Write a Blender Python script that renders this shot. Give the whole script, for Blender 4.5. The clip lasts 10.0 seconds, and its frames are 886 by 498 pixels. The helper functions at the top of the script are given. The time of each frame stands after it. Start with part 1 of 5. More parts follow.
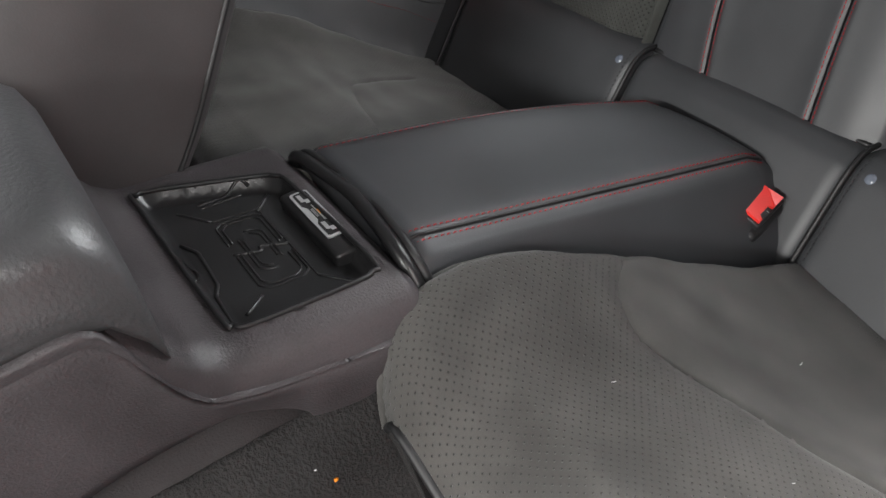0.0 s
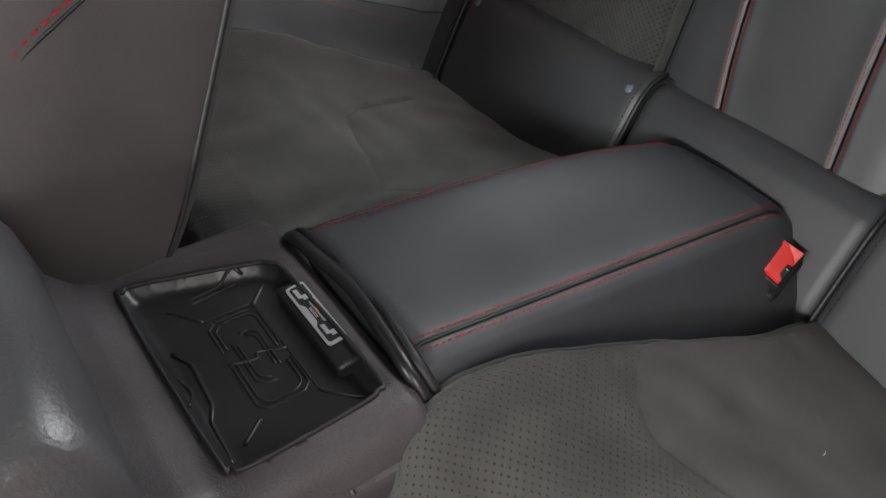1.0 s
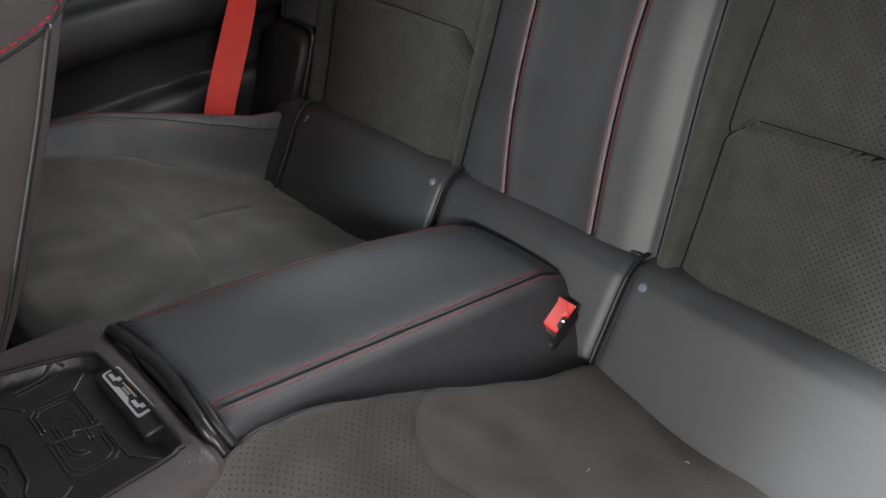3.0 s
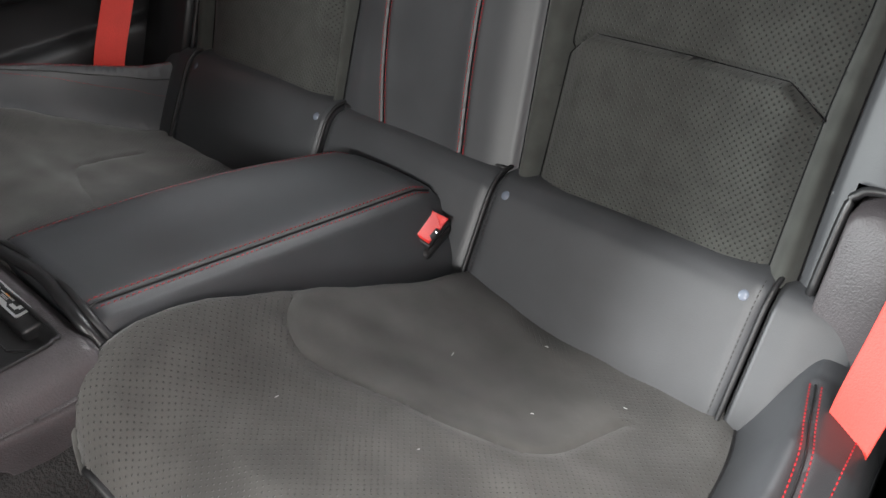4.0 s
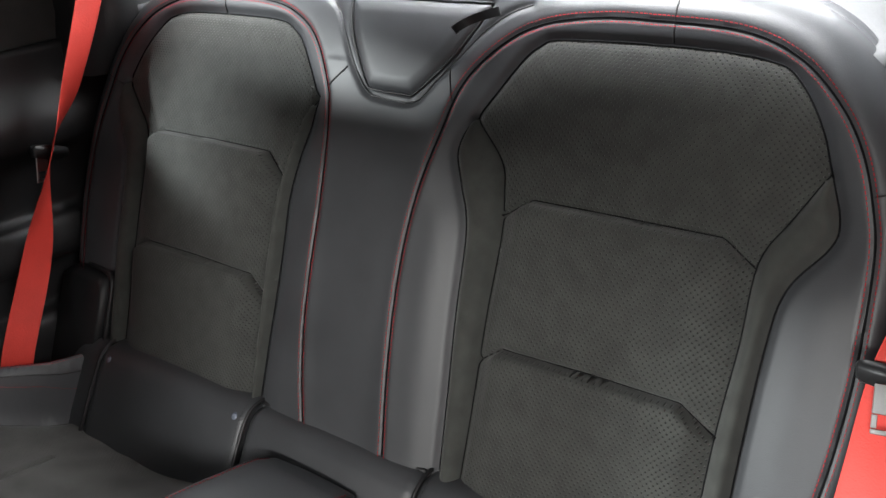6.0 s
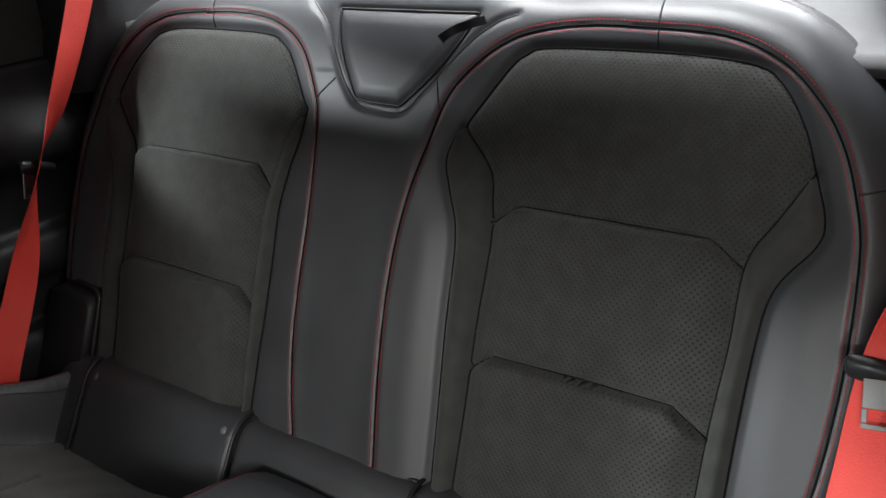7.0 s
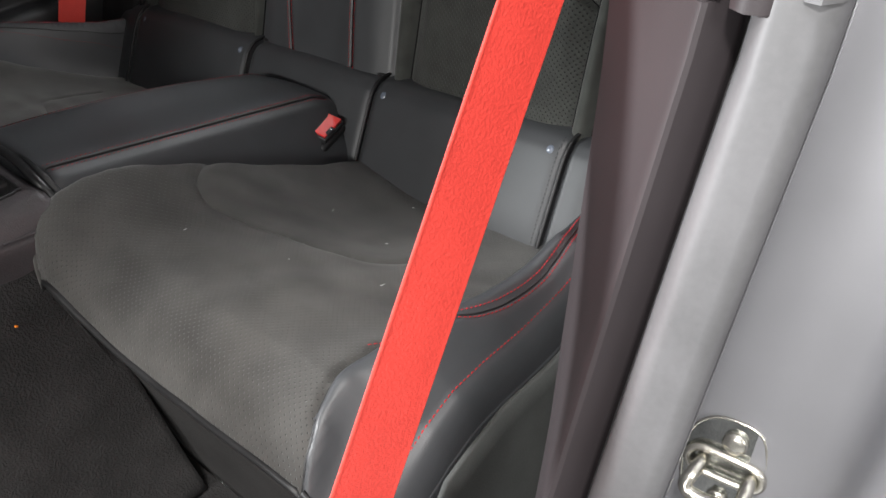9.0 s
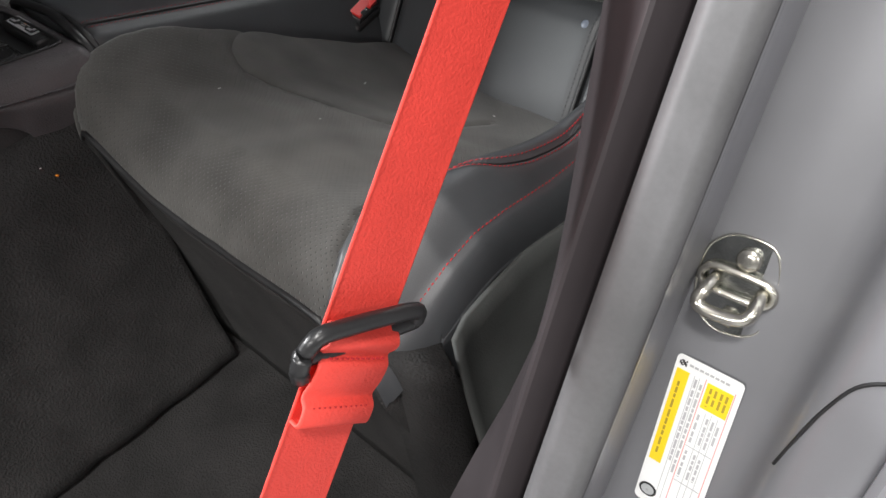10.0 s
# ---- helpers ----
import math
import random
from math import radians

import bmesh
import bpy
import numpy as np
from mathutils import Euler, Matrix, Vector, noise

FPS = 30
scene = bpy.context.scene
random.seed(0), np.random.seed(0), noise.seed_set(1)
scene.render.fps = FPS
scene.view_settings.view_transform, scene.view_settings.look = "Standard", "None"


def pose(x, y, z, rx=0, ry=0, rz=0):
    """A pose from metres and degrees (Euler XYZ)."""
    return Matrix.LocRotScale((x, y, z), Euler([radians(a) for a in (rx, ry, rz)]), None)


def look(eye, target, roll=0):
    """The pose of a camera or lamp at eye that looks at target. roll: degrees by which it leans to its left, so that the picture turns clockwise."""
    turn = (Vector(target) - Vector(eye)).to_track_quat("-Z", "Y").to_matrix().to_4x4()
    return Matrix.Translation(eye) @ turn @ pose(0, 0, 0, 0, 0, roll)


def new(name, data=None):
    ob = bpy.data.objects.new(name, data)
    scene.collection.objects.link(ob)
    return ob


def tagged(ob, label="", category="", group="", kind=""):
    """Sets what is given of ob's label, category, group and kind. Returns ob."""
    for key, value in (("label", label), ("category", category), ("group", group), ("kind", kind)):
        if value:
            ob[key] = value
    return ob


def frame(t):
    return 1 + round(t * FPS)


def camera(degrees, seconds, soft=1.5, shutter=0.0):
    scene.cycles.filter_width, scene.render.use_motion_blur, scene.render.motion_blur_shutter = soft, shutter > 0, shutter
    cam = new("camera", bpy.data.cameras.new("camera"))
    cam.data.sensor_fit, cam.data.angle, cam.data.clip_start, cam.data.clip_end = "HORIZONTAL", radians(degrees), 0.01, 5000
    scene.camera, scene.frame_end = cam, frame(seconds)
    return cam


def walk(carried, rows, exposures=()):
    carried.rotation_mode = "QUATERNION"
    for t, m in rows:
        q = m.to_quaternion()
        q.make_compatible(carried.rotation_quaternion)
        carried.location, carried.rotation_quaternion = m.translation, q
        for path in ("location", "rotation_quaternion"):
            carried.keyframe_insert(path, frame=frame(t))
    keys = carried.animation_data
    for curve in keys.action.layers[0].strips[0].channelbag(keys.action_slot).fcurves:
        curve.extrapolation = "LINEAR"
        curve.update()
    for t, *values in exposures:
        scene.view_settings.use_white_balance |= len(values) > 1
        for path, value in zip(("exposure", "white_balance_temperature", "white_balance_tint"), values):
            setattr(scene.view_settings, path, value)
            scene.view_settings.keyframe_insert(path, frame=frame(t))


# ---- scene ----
cam = camera(59.2, 10.0)
PATH = [
    (0, (0.455, -0.654, 0.871), (-0.85, 0.128, -0.428), -5.8),
    (0.5, (0.389, -0.641, 0.891), (-0.849, 0.1, -0.495), -6.2),
    (1, (0.366, -0.595, 0.933), (-0.858, 0.132, -0.472), -6.8),
    (1.5, (0.365, -0.506, 0.991), (-0.89, 0.245, -0.373), -7.5),
    (2, (0.373, -0.497, 1.016), (-0.907, 0.36, -0.26), -6.8),
    (2.5, (0.408, -0.523, 1.016), (-0.843, 0.431, -0.218), -6.2),
    (3, (0.516, -0.573, 0.972), (-0.697, 0.454, -0.242), -5.8),
    (3.2, (0.556, -0.578, 0.958), (-0.635, 0.475, -0.255), -5.5),
    (4.3, (0.639, -0.596, 0.94), (-0.414, 0.537, -0.328), -5.0),
    (4.5, (0.635, -0.583, 0.975), (-0.402, 0.57, -0.287), -4.6),
    (5, (0.616, -0.555, 1.068), (-0.386, 0.696, -0.129), -4.1),
    (5.5, (0.608, -0.550, 1.111), (-0.406, 0.853, 0.11), -3.9),
    (5.6, (0.607, -0.547, 1.110), (-0.414, 0.867, 0.132), -4.1),
    (6.8, (0.598, -0.544, 1.104), (-0.424, 0.945, 0.244), -4.4),
    (7, (0.607, -0.555, 1.089), (-0.409, 0.938, 0.229), -4.4),
    (7.5, (0.703, -0.614, 1.061), (-0.316, 0.851, 0.16), -4.4),
    (7.7, (0.776, -0.644, 1.06), (-0.268, 0.774, 0.112), -4.8),
    (8, (0.843, -0.652, 1.054), (0.310, 0.009, 0.526), -5.6),
    (8.5, (0.887, -0.659, 1.022), (0.346, -0.071, 0.420), -6.7),
    (9, (0.935, -0.694, 0.952), (0.390, -0.147, 0.316), -8.4),
    (9.5, (0.967, -0.737, 0.898), (0.420, -0.223, 0.238), -8.9),
    (10, (0.982, -0.745, 0.889), (0.430, -0.266, 0.207), -9.1),
]
walk(cam, [(t, look(eye, target, roll)) for t, eye, target, roll in PATH],
     [(0.0, 0.65), (1.0, 0.45), (2.0, 0.5), (2.5, 0.6), (3.2, 0.6), (4.5, 0.75), (5.5, 0.9), (6.8, 0.0), (7.1, 0.0), (7.5, 0.3), (7.8, 0.6), (8.0, 0.85), (8.2, 0.6), (8.5, 0.15), (9.0, -0.1), (10.0, -0.5)])

# ---------------------------------------------------------------- world and light
world = bpy.data.worlds.new("showroom")
scene.world = world
world.use_nodes = True
world.node_tree.nodes["Background"].inputs[0].default_value = (1.0, 0.985, 0.965, 1)
world.node_tree.nodes["Background"].inputs[1].default_value = 0.48


def area_lamp(name, eye, target, sx, sy, power, colour=(1, 1, 1)):
    data = bpy.data.lights.new(name, "AREA")
    data.shape, data.size, data.size_y, data.energy, data.color = "RECTANGLE", sx, sy, power, colour
    ob = new(name, data)
    ob.matrix_world = look(eye, target)
    return tagged(ob, "unseen area lamp added to light the cabin", "lamp", kind="structure")


# unseen area lamps, added and aimed to balance brightness through the cabin
area_lamp("added_lamp_door_side", (1.38, -1.4, 3.05), (0.5, -0.3, 0.5), 0.4, 0.3, 122, (1.0, 0.98, 0.95))
area_lamp("added_lamp_front", (1.2, -5.0, 2.75), (0.2, 0.0, 0.6), 2.2, 0.25, 175, (1.0, 0.99, 0.96))
area_lamp("added_lamp_far_side", (-3.0, -3.4, 2.35), (0.1, 0.0, 0.7), 0.9, 0.3, 620, (0.98, 0.99, 1.0))
area_lamp("added_lamp_hall", (4.6, -1.5, 2.85), (0.2, -0.3, 0.6), 1.6, 0.5, 75, (1.0, 0.97, 0.95))
area_lamp("added_lamp_above", (-0.10, -0.20, 3.0), (0.0, 0.30, 0.9), 1.5, 0.4, 350, (0.97, 0.985, 1.0))
area_lamp("added_lamp_rear", (0.1, 1.5, 2.8), (0.0, -0.2, 0.5), 2.0, 0.6, 45, (0.96, 0.98, 1.0))
area_lamp("added_lamp_far", (0.0, 2.6, 2.1), (0.0, -0.6, 0.7), 2.4, 1.0, 130, (0.96, 0.98, 1.0))

# ---------------------------------------------------------------- materials


def material(name, colour, rough=0.5, metal=0.0, vary=0.25, grain=900.0, bump=0.15, blotch=14.0, coat=0.0, sheen=0.0, dist=0.0006):
    """A surface with variation at two scales: large blotches and a fine grain that is also its relief."""
    m = bpy.data.materials.new(name)
    m.use_nodes = True
    nt = m.node_tree
    bs = nt.nodes["Principled BSDF"]
    tc = nt.nodes.new("ShaderNodeTexCoord")
    big = nt.nodes.new("ShaderNodeTexNoise")
    big.inputs["Scale"].default_value, big.inputs["Detail"].default_value = blotch, 5
    fine = nt.nodes.new("ShaderNodeTexNoise")
    fine.inputs["Scale"].default_value, fine.inputs["Detail"].default_value = grain, 3
    for n in (big, fine):
        nt.links.new(tc.outputs["Object"], n.inputs["Vector"])
    mix = nt.nodes.new("ShaderNodeMix")
    mix.data_type = "RGBA"
    lo, hi = 1 - vary, 1 + vary
    mix.inputs["A"].default_value = tuple(c * lo for c in colour) + (1,)
    mix.inputs["B"].default_value = tuple(min(1, c * hi) for c in colour) + (1,)
    add = nt.nodes.new("ShaderNodeMath")
    add.operation = "MULTIPLY_ADD"
    nt.links.new(fine.outputs["Fac"], add.inputs[0])
    add.inputs[1].default_value = 0.35
    sub = nt.nodes.new("ShaderNodeMath")
    sub.operation = "SUBTRACT"
    nt.links.new(big.outputs["Fac"], sub.inputs[0])
    sub.inputs[1].default_value = 0.17
    nt.links.new(sub.outputs[0], add.inputs[2])
    stretch = nt.nodes.new("ShaderNodeMapRange")
    stretch.inputs["From Min"].default_value, stretch.inputs["From Max"].default_value = 0.34, 0.68
    nt.links.new(add.outputs[0], stretch.inputs["Value"])
    nt.links.new(stretch.outputs[0], mix.inputs["Factor"])
    nt.links.new(mix.outputs["Result"], bs.inputs["Base Color"])
    rr = nt.nodes.new("ShaderNodeMapRange")
    rr.inputs["To Min"].default_value, rr.inputs["To Max"].default_value = max(0.02, rough - 0.08), min(1, rough + 0.08)
    nt.links.new(big.outputs["Fac"], rr.inputs["Value"])
    nt.links.new(rr.outputs[0], bs.inputs["Roughness"])
    bs.inputs["Metallic"].default_value = metal
    bs.inputs["Coat Weight"].default_value = coat
    bs.inputs["Sheen Weight"].default_value = sheen
    bp = nt.nodes.new("ShaderNodeBump")
    bp.inputs["Strength"].default_value, bp.inputs["Distance"].default_value = bump, dist
    nt.links.new(fine.outputs["Fac"], bp.inputs["Height"])
    nt.links.new(bp.outputs[0], bs.inputs["Normal"])
    return m


M_LEATHER = material("dark_leather", (0.045, 0.047, 0.051), 0.47, grain=900, bump=0.25, vary=0.10)
M_SUEDE = material("grey_suede", (0.049, 0.0475, 0.0445), 0.95, grain=1200, bump=0.35, vary=0.36, blotch=15, sheen=0.2)
M_SUEDE_PLAIN = material("grey_suede_plain", (0.041, 0.043, 0.039), 0.95, grain=1200, bump=0.3, vary=0.2, blotch=40, sheen=0.12)
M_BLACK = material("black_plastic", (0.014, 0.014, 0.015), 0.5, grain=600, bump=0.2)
M_GREYPL = material("grained_grey_plastic", (0.052, 0.046, 0.049), 0.44, grain=560, bump=0.8, dist=0.0007)
M_RED = material("red_webbing", (0.72, 0.055, 0.04), 0.6, grain=520, bump=0.9, vary=0.08)
M_REDPL = material("red_plastic", (0.75, 0.03, 0.025), 0.3, vary=0.05)
M_THREAD = material("red_thread", (0.36, 0.020, 0.026), 0.8, vary=0.2)
M_SEAM = material("matt_black_seam", (0.008, 0.008, 0.009), 0.9, vary=0.1)
for m in (M_THREAD, M_SEAM):
    m.node_tree.nodes["Principled BSDF"].inputs["Specular IOR Level"].default_value = 0.1
M_CARPET = material("black_carpet", (0.018, 0.017, 0.017), 1.0, grain=350, bump=1.0, vary=0.4, dist=0.003)
M_PAINT = material("grey_car_paint", (0.22, 0.22, 0.235), 0.40, metal=0.3, coat=0.25, vary=0.03, grain=2500, bump=0.02)
M_STEEL = material("zinc_steel", (0.62, 0.6, 0.54), 0.25, metal=1.0, vary=0.1)
M_RUBBER = material("black_rubber", (0.018, 0.018, 0.019), 0.36, grain=500, bump=0.12)

def perforated(name, src, pitch=0.0070, r=0.00085, deep=0.0014):
    """The suede with rows of small round holes, by the panel's own UV in metres."""
    m = src.copy()
    m.name = name
    nt = m.node_tree
    bs = nt.nodes["Principled BSDF"]
    uv = nt.nodes.new("ShaderNodeTexCoord")
    sep = nt.nodes.new("ShaderNodeSeparateXYZ")
    nt.links.new(uv.outputs["UV"], sep.inputs[0])

    def node(op, a, b=None):
        n = nt.nodes.new("ShaderNodeMath")
        n.operation = op
        for i, v in enumerate((a, b)):
            if v is None:
                continue
            if isinstance(v, (int, float)):
                n.inputs[i].default_value = v
            else:
                nt.links.new(v, n.inputs[i])
        return n.outputs[0]

    def dots(sx, sy):
        fx = node("SUBTRACT", node("FRACT", node("ADD", node("DIVIDE", sep.outputs[0], pitch), sx)), 0.5)
        fy = node("SUBTRACT", node("FRACT", node("ADD", node("DIVIDE", sep.outputs[1], pitch), sy)), 0.5)
        return node("SQRT", node("ADD", node("MULTIPLY", fx, fx), node("MULTIPLY", fy, fy)))
    d = node("MINIMUM", dots(0.25, 0.25), dots(0.75, 0.75))
    mask = nt.nodes.new("ShaderNodeMapRange")
    mask.inputs["From Min"].default_value, mask.inputs["From Max"].default_value = r / pitch * 0.7, r / pitch * 1.4
    nt.links.new(d, mask.inputs["Value"])
    old = bs.inputs["Base Color"].links[0].from_socket
    mul = nt.nodes.new("ShaderNodeMix")
    mul.data_type = "RGBA"
    mul.inputs["A"].default_value = (0.010, 0.010, 0.010, 1)
    nt.links.new(mask.outputs[0], mul.inputs["Factor"])
    nt.links.new(old, mul.inputs["B"])
    nt.links.new(mul.outputs["Result"], bs.inputs["Base Color"])
    bp = nt.nodes.new("ShaderNodeBump")
    bp.inputs["Strength"].default_value, bp.inputs["Distance"].default_value = 1.0, deep
    nt.links.new(mask.outputs[0], bp.inputs["Height"])
    nt.links.new(bs.inputs["Normal"].links[0].from_socket, bp.inputs["Normal"])
    nt.links.new(bp.outputs[0], bs.inputs["Normal"])
    return m


M_PERF = perforated("perforated_suede", M_SUEDE_PLAIN)
M_PERFCUSH = perforated("perforated_cushion_suede", M_SUEDE, 0.0072, 0.00062, 0.0009)
M_SNAP = material("clear_plastic", (0.14, 0.16, 0.20), 0.2, vary=0.05)
M_BLACKPL = material("smooth_black_plastic", (0.018, 0.018, 0.019), 0.35, grain=500, bump=0.12)
M_CARPETGREY = material("grey_felt", (0.030, 0.027, 0.028), 0.95, grain=500, bump=0.6, vary=0.3, dist=0.001)
M_VINYL = material("grained_vinyl", (0.05, 0.05, 0.052), 0.37, grain=330, bump=0.6, vary=0.12, dist=0.0008)
M_LEATHERWARM = material("warm_dark_leather", (0.060, 0.055, 0.056), 0.45, grain=700, bump=0.25, vary=0.12)
M_PILLAR = material("pillar_plastic", (0.031, 0.026, 0.028), 0.52, grain=1400, bump=0.12, vary=0.08)
M_PILLAR.node_tree.nodes["Principled BSDF"].inputs["Specular IOR Level"].default_value = 0.2
M_SEAL = material("grey_seal_rubber", (0.095, 0.094, 0.098), 0.55, grain=250, bump=0.15, vary=0.12)
M_SILVER = material("silver_print", (0.55, 0.56, 0.57), 0.35, metal=0.4, vary=0.05)
M_ORANGE = material("orange_print", (0.9, 0.30, 0.02), 0.5, vary=0.05)
M_PAPER = material("label_paper", (0.80, 0.80, 0.80), 0.45, vary=0.03, grain=400, bump=0.02)
M_YELLOW = material("yellow_print", (0.90, 0.62, 0.02), 0.45, vary=0.04)
M_DARKYEL = material("dark_print_on_yellow", (0.38, 0.27, 0.03), 0.5, vary=0.1)
M_GREYINK = material("grey_print", (0.42, 0.42, 0.43), 0.5, vary=0.1)
M_PINK = material("red_print", (0.80, 0.32, 0.30), 0.5, vary=0.05)
M_LATCH = material("latch_steel", (0.34, 0.35, 0.35), 0.32, metal=0.85, vary=0.1)
M_STEELDARK = material("oily_steel_plate", (0.36, 0.37, 0.36), 0.16, metal=1.0, vary=0.25, blotch=60)
M_SHELF = material("shelf_felt", (0.085, 0.087, 0.090), 0.75, grain=500, bump=0.3, vary=0.1)
M_LINING = material("lining_fabric", (0.12, 0.12, 0.12), 0.95, grain=500, bump=0.3)
M_CONCRETE = material("showroom_floor", (0.42, 0.42, 0.42), 0.3, grain=60, bump=0.02, blotch=2)
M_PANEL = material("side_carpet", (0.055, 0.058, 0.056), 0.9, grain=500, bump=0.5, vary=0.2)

M_TINT = bpy.data.materials.new("tinted_glass")
M_TINT.use_nodes = True
_nodes, _links = M_TINT.node_tree.nodes, M_TINT.node_tree.links
_clear, _mix = _nodes.new("ShaderNodeBsdfTransparent"), _nodes.new("ShaderNodeMixShader")
_clear.inputs[0].default_value = (0.80, 0.82, 0.82, 1)
_nodes["Principled BSDF"].inputs["Base Color"].default_value = (0.02, 0.02, 0.02, 1)
_nodes["Principled BSDF"].inputs["Roughness"].default_value = 0.05
_mix.inputs[0].default_value = 0.12
_links.new(_clear.outputs[0], _mix.inputs[1])
_links.new(_nodes["Principled BSDF"].outputs[0], _mix.inputs[2])
_links.new(_mix.outputs[0], _nodes["Material Output"].inputs["Surface"])

# ---------------------------------------------------------------- building helpers


def mesh_of(name, bm, mat, smooth=True):
    me = bpy.data.meshes.new(name)
    bm.to_mesh(me)
    bm.free()
    if smooth:
        me.shade_smooth()
    me.materials.append(mat)
    return me


def part(name, bm, mat, parent=None, label="", smooth=True):
    ob = new(name, mesh_of(name, bm, mat, smooth))
    if parent is not None:
        ob.parent = parent
    if label:
        ob["label"] = label
    return ob


def thing(name, label, category, place=(0, 0, 0), group="", kind=""):
    ob = new(name)
    ob.empty_display_size = 0.05
    ob.matrix_world = Matrix.Translation(place)
    return tagged(ob, label, category, group, kind)


def under(ob, parent):
    """Hangs a mesh that is built in world places under a thing whose base stands elsewhere."""
    ob.parent = parent
    ob.matrix_parent_inverse = Matrix.Translation(-parent.matrix_world.translation)
    return ob


def spline(pts, n=8, closed=False):
    """Catmull-Rom curve through points of any dimension."""
    P = np.array(pts, float)
    k = len(P)
    out = []
    rng = range(k if closed else k - 1)
    for i in rng:
        if closed:
            a, b, c, d = P[i - 1], P[i], P[(i + 1) % k], P[(i + 2) % k]
        else:
            b, c = P[i], P[i + 1]
            a = P[i - 1] if i > 0 else 2 * b - c
            d = P[i + 2] if i + 2 < k else 2 * c - b
        for j in range(n):
            t = j / n
            out.append(0.5 * (2 * b + (c - a) * t + (2 * a - 5 * b + 4 * c - d) * t * t + (3 * b - a - 3 * c + d) * t ** 3))
    if not closed:
        out.append(P[-1])
    return np.array(out)


def even(pts, step):
    """Points at even steps along a polyline."""
    P = np.array(pts, float)
    s = np.concatenate([[0], np.cumsum(np.linalg.norm(np.diff(P, axis=0), axis=1))])
    n = max(1, int(round(s[-1] / step)))
    q = np.linspace(0, s[-1], n + 1)
    return np.stack([np.interp(q, s, P[:, i]) for i in range(P.shape[1])], 1)


def tube(bm, pts, r, seg=8, cap=True):
    """A round cord along points."""
    P = [Vector(p) for p in pts]
    rings = []
    ref = Vector((0.13, 0.37, 0.92)).normalized()
    for i, p in enumerate(P):
        d = (P[min(i + 1, len(P) - 1)] - P[max(i - 1, 0)]).normalized()
        a = d.cross(ref)
        a = a.normalized() if a.length > 1e-5 else d.orthogonal().normalized()
        b = d.cross(a)
        rr = r[i] if hasattr(r, "__len__") else r
        rings.append([bm.verts.new(p + (a * math.cos(2 * math.pi * j / seg) + b * math.sin(2 * math.pi * j / seg)) * rr) for j in range(seg)])
    for A, B in zip(rings, rings[1:]):
        for j in range(seg):
            bm.faces.new((A[j], A[(j + 1) % seg], B[(j + 1) % seg], B[j]))
    if cap:
        bm.faces.new(rings[0][::-1])
        bm.faces.new(rings[-1])
    return bm


def box(bm, lo, hi, m=None, bevel=0.0, seg=2):
    """A box from corner to corner, with rounded edges."""
    r = bmesh.ops.create_cube(bm, size=1)
    vs = r["verts"]
    c = [(a + b) / 2 for a, b in zip(lo, hi)]
    s = [b - a for a, b in zip(lo, hi)]
    for v in vs:
        v.co = Vector((c[0] + v.co.x * s[0], c[1] + v.co.y * s[1], c[2] + v.co.z * s[2]))
    if bevel:
        es = list({e for v in vs for e in v.link_edges})
        r = bmesh.ops.bevel(bm, geom=es, offset=bevel, segments=seg, profile=0.5, affect="EDGES")
        vs = list({v for f in r["faces"] for v in f.verts} | {v for v in vs if v.is_valid})
    if m is not None:
        for v in vs:
            v.co = m @ v.co
    return bm


def slab(bm, outline, depth, m=None):
    """A plate: an outline in x, y with thickness depth down -z."""
    top = [bm.verts.new((x, y, 0)) for x, y in outline]
    bot = [bm.verts.new((x, y, -depth)) for x, y in outline]
    bm.faces.new(top)
    bm.faces.new(bot[::-1])
    n = len(top)
    for i in range(n):
        bm.faces.new((top[i], bot[i], bot[(i + 1) % n], top[(i + 1) % n]))
    if m is not None:
        for v in top + bot:
            v.co = m @ v.co
    return bm


def sheet(fn, us, vs, thick=0.0, normal=None):
    """A skin from fn(u, v) over two lists of values, closed to a body by a second skin thick behind it along -normal."""
    bm = bmesh.new()
    G = [[bm.verts.new(fn(u, v)) for v in vs] for u in us]
    nu, nv = len(us), len(vs)
    for i in range(nu - 1):
        for j in range(nv - 1):
            bm.faces.new((G[i][j], G[i + 1][j], G[i + 1][j + 1], G[i][j + 1]))
    if thick:
        n = Vector(normal).normalized()
        H = [[bm.verts.new(g.co - n * thick) for g in row] for row in G]
        for i in range(nu - 1):
            for j in range(nv - 1):
                bm.faces.new((H[i][j], H[i][j + 1], H[i + 1][j + 1], H[i + 1][j]))
        ring = [(i, 0) for i in range(nu)] + [(nu - 1, j) for j in range(1, nv)] + [(i, nv - 1) for i in range(nu - 2, -1, -1)] + [(0, j) for j in range(nv - 2, 0, -1)]
        for (a, b), (c, d) in zip(ring, ring[1:] + ring[:1]):
            bm.faces.new((G[c][d], G[a][b], H[a][b], H[c][d]))
    bmesh.ops.recalc_face_normals(bm, faces=bm.faces)
    return bm


def lathe_box(bm, sections, close=True):
    """A skin through closed rings of points of equal count."""
    R = [[bm.verts.new(p) for p in s] for s in sections]
    for A, B in zip(R, R[1:]):
        n = len(A)
        for j in range(n):
            bm.faces.new((A[j], A[(j + 1) % n], B[(j + 1) % n], B[j]))
    if close:
        bm.faces.new(R[0][::-1])
        bm.faces.new(R[-1])
    bmesh.ops.recalc_face_normals(bm, faces=bm.faces)
    return bm


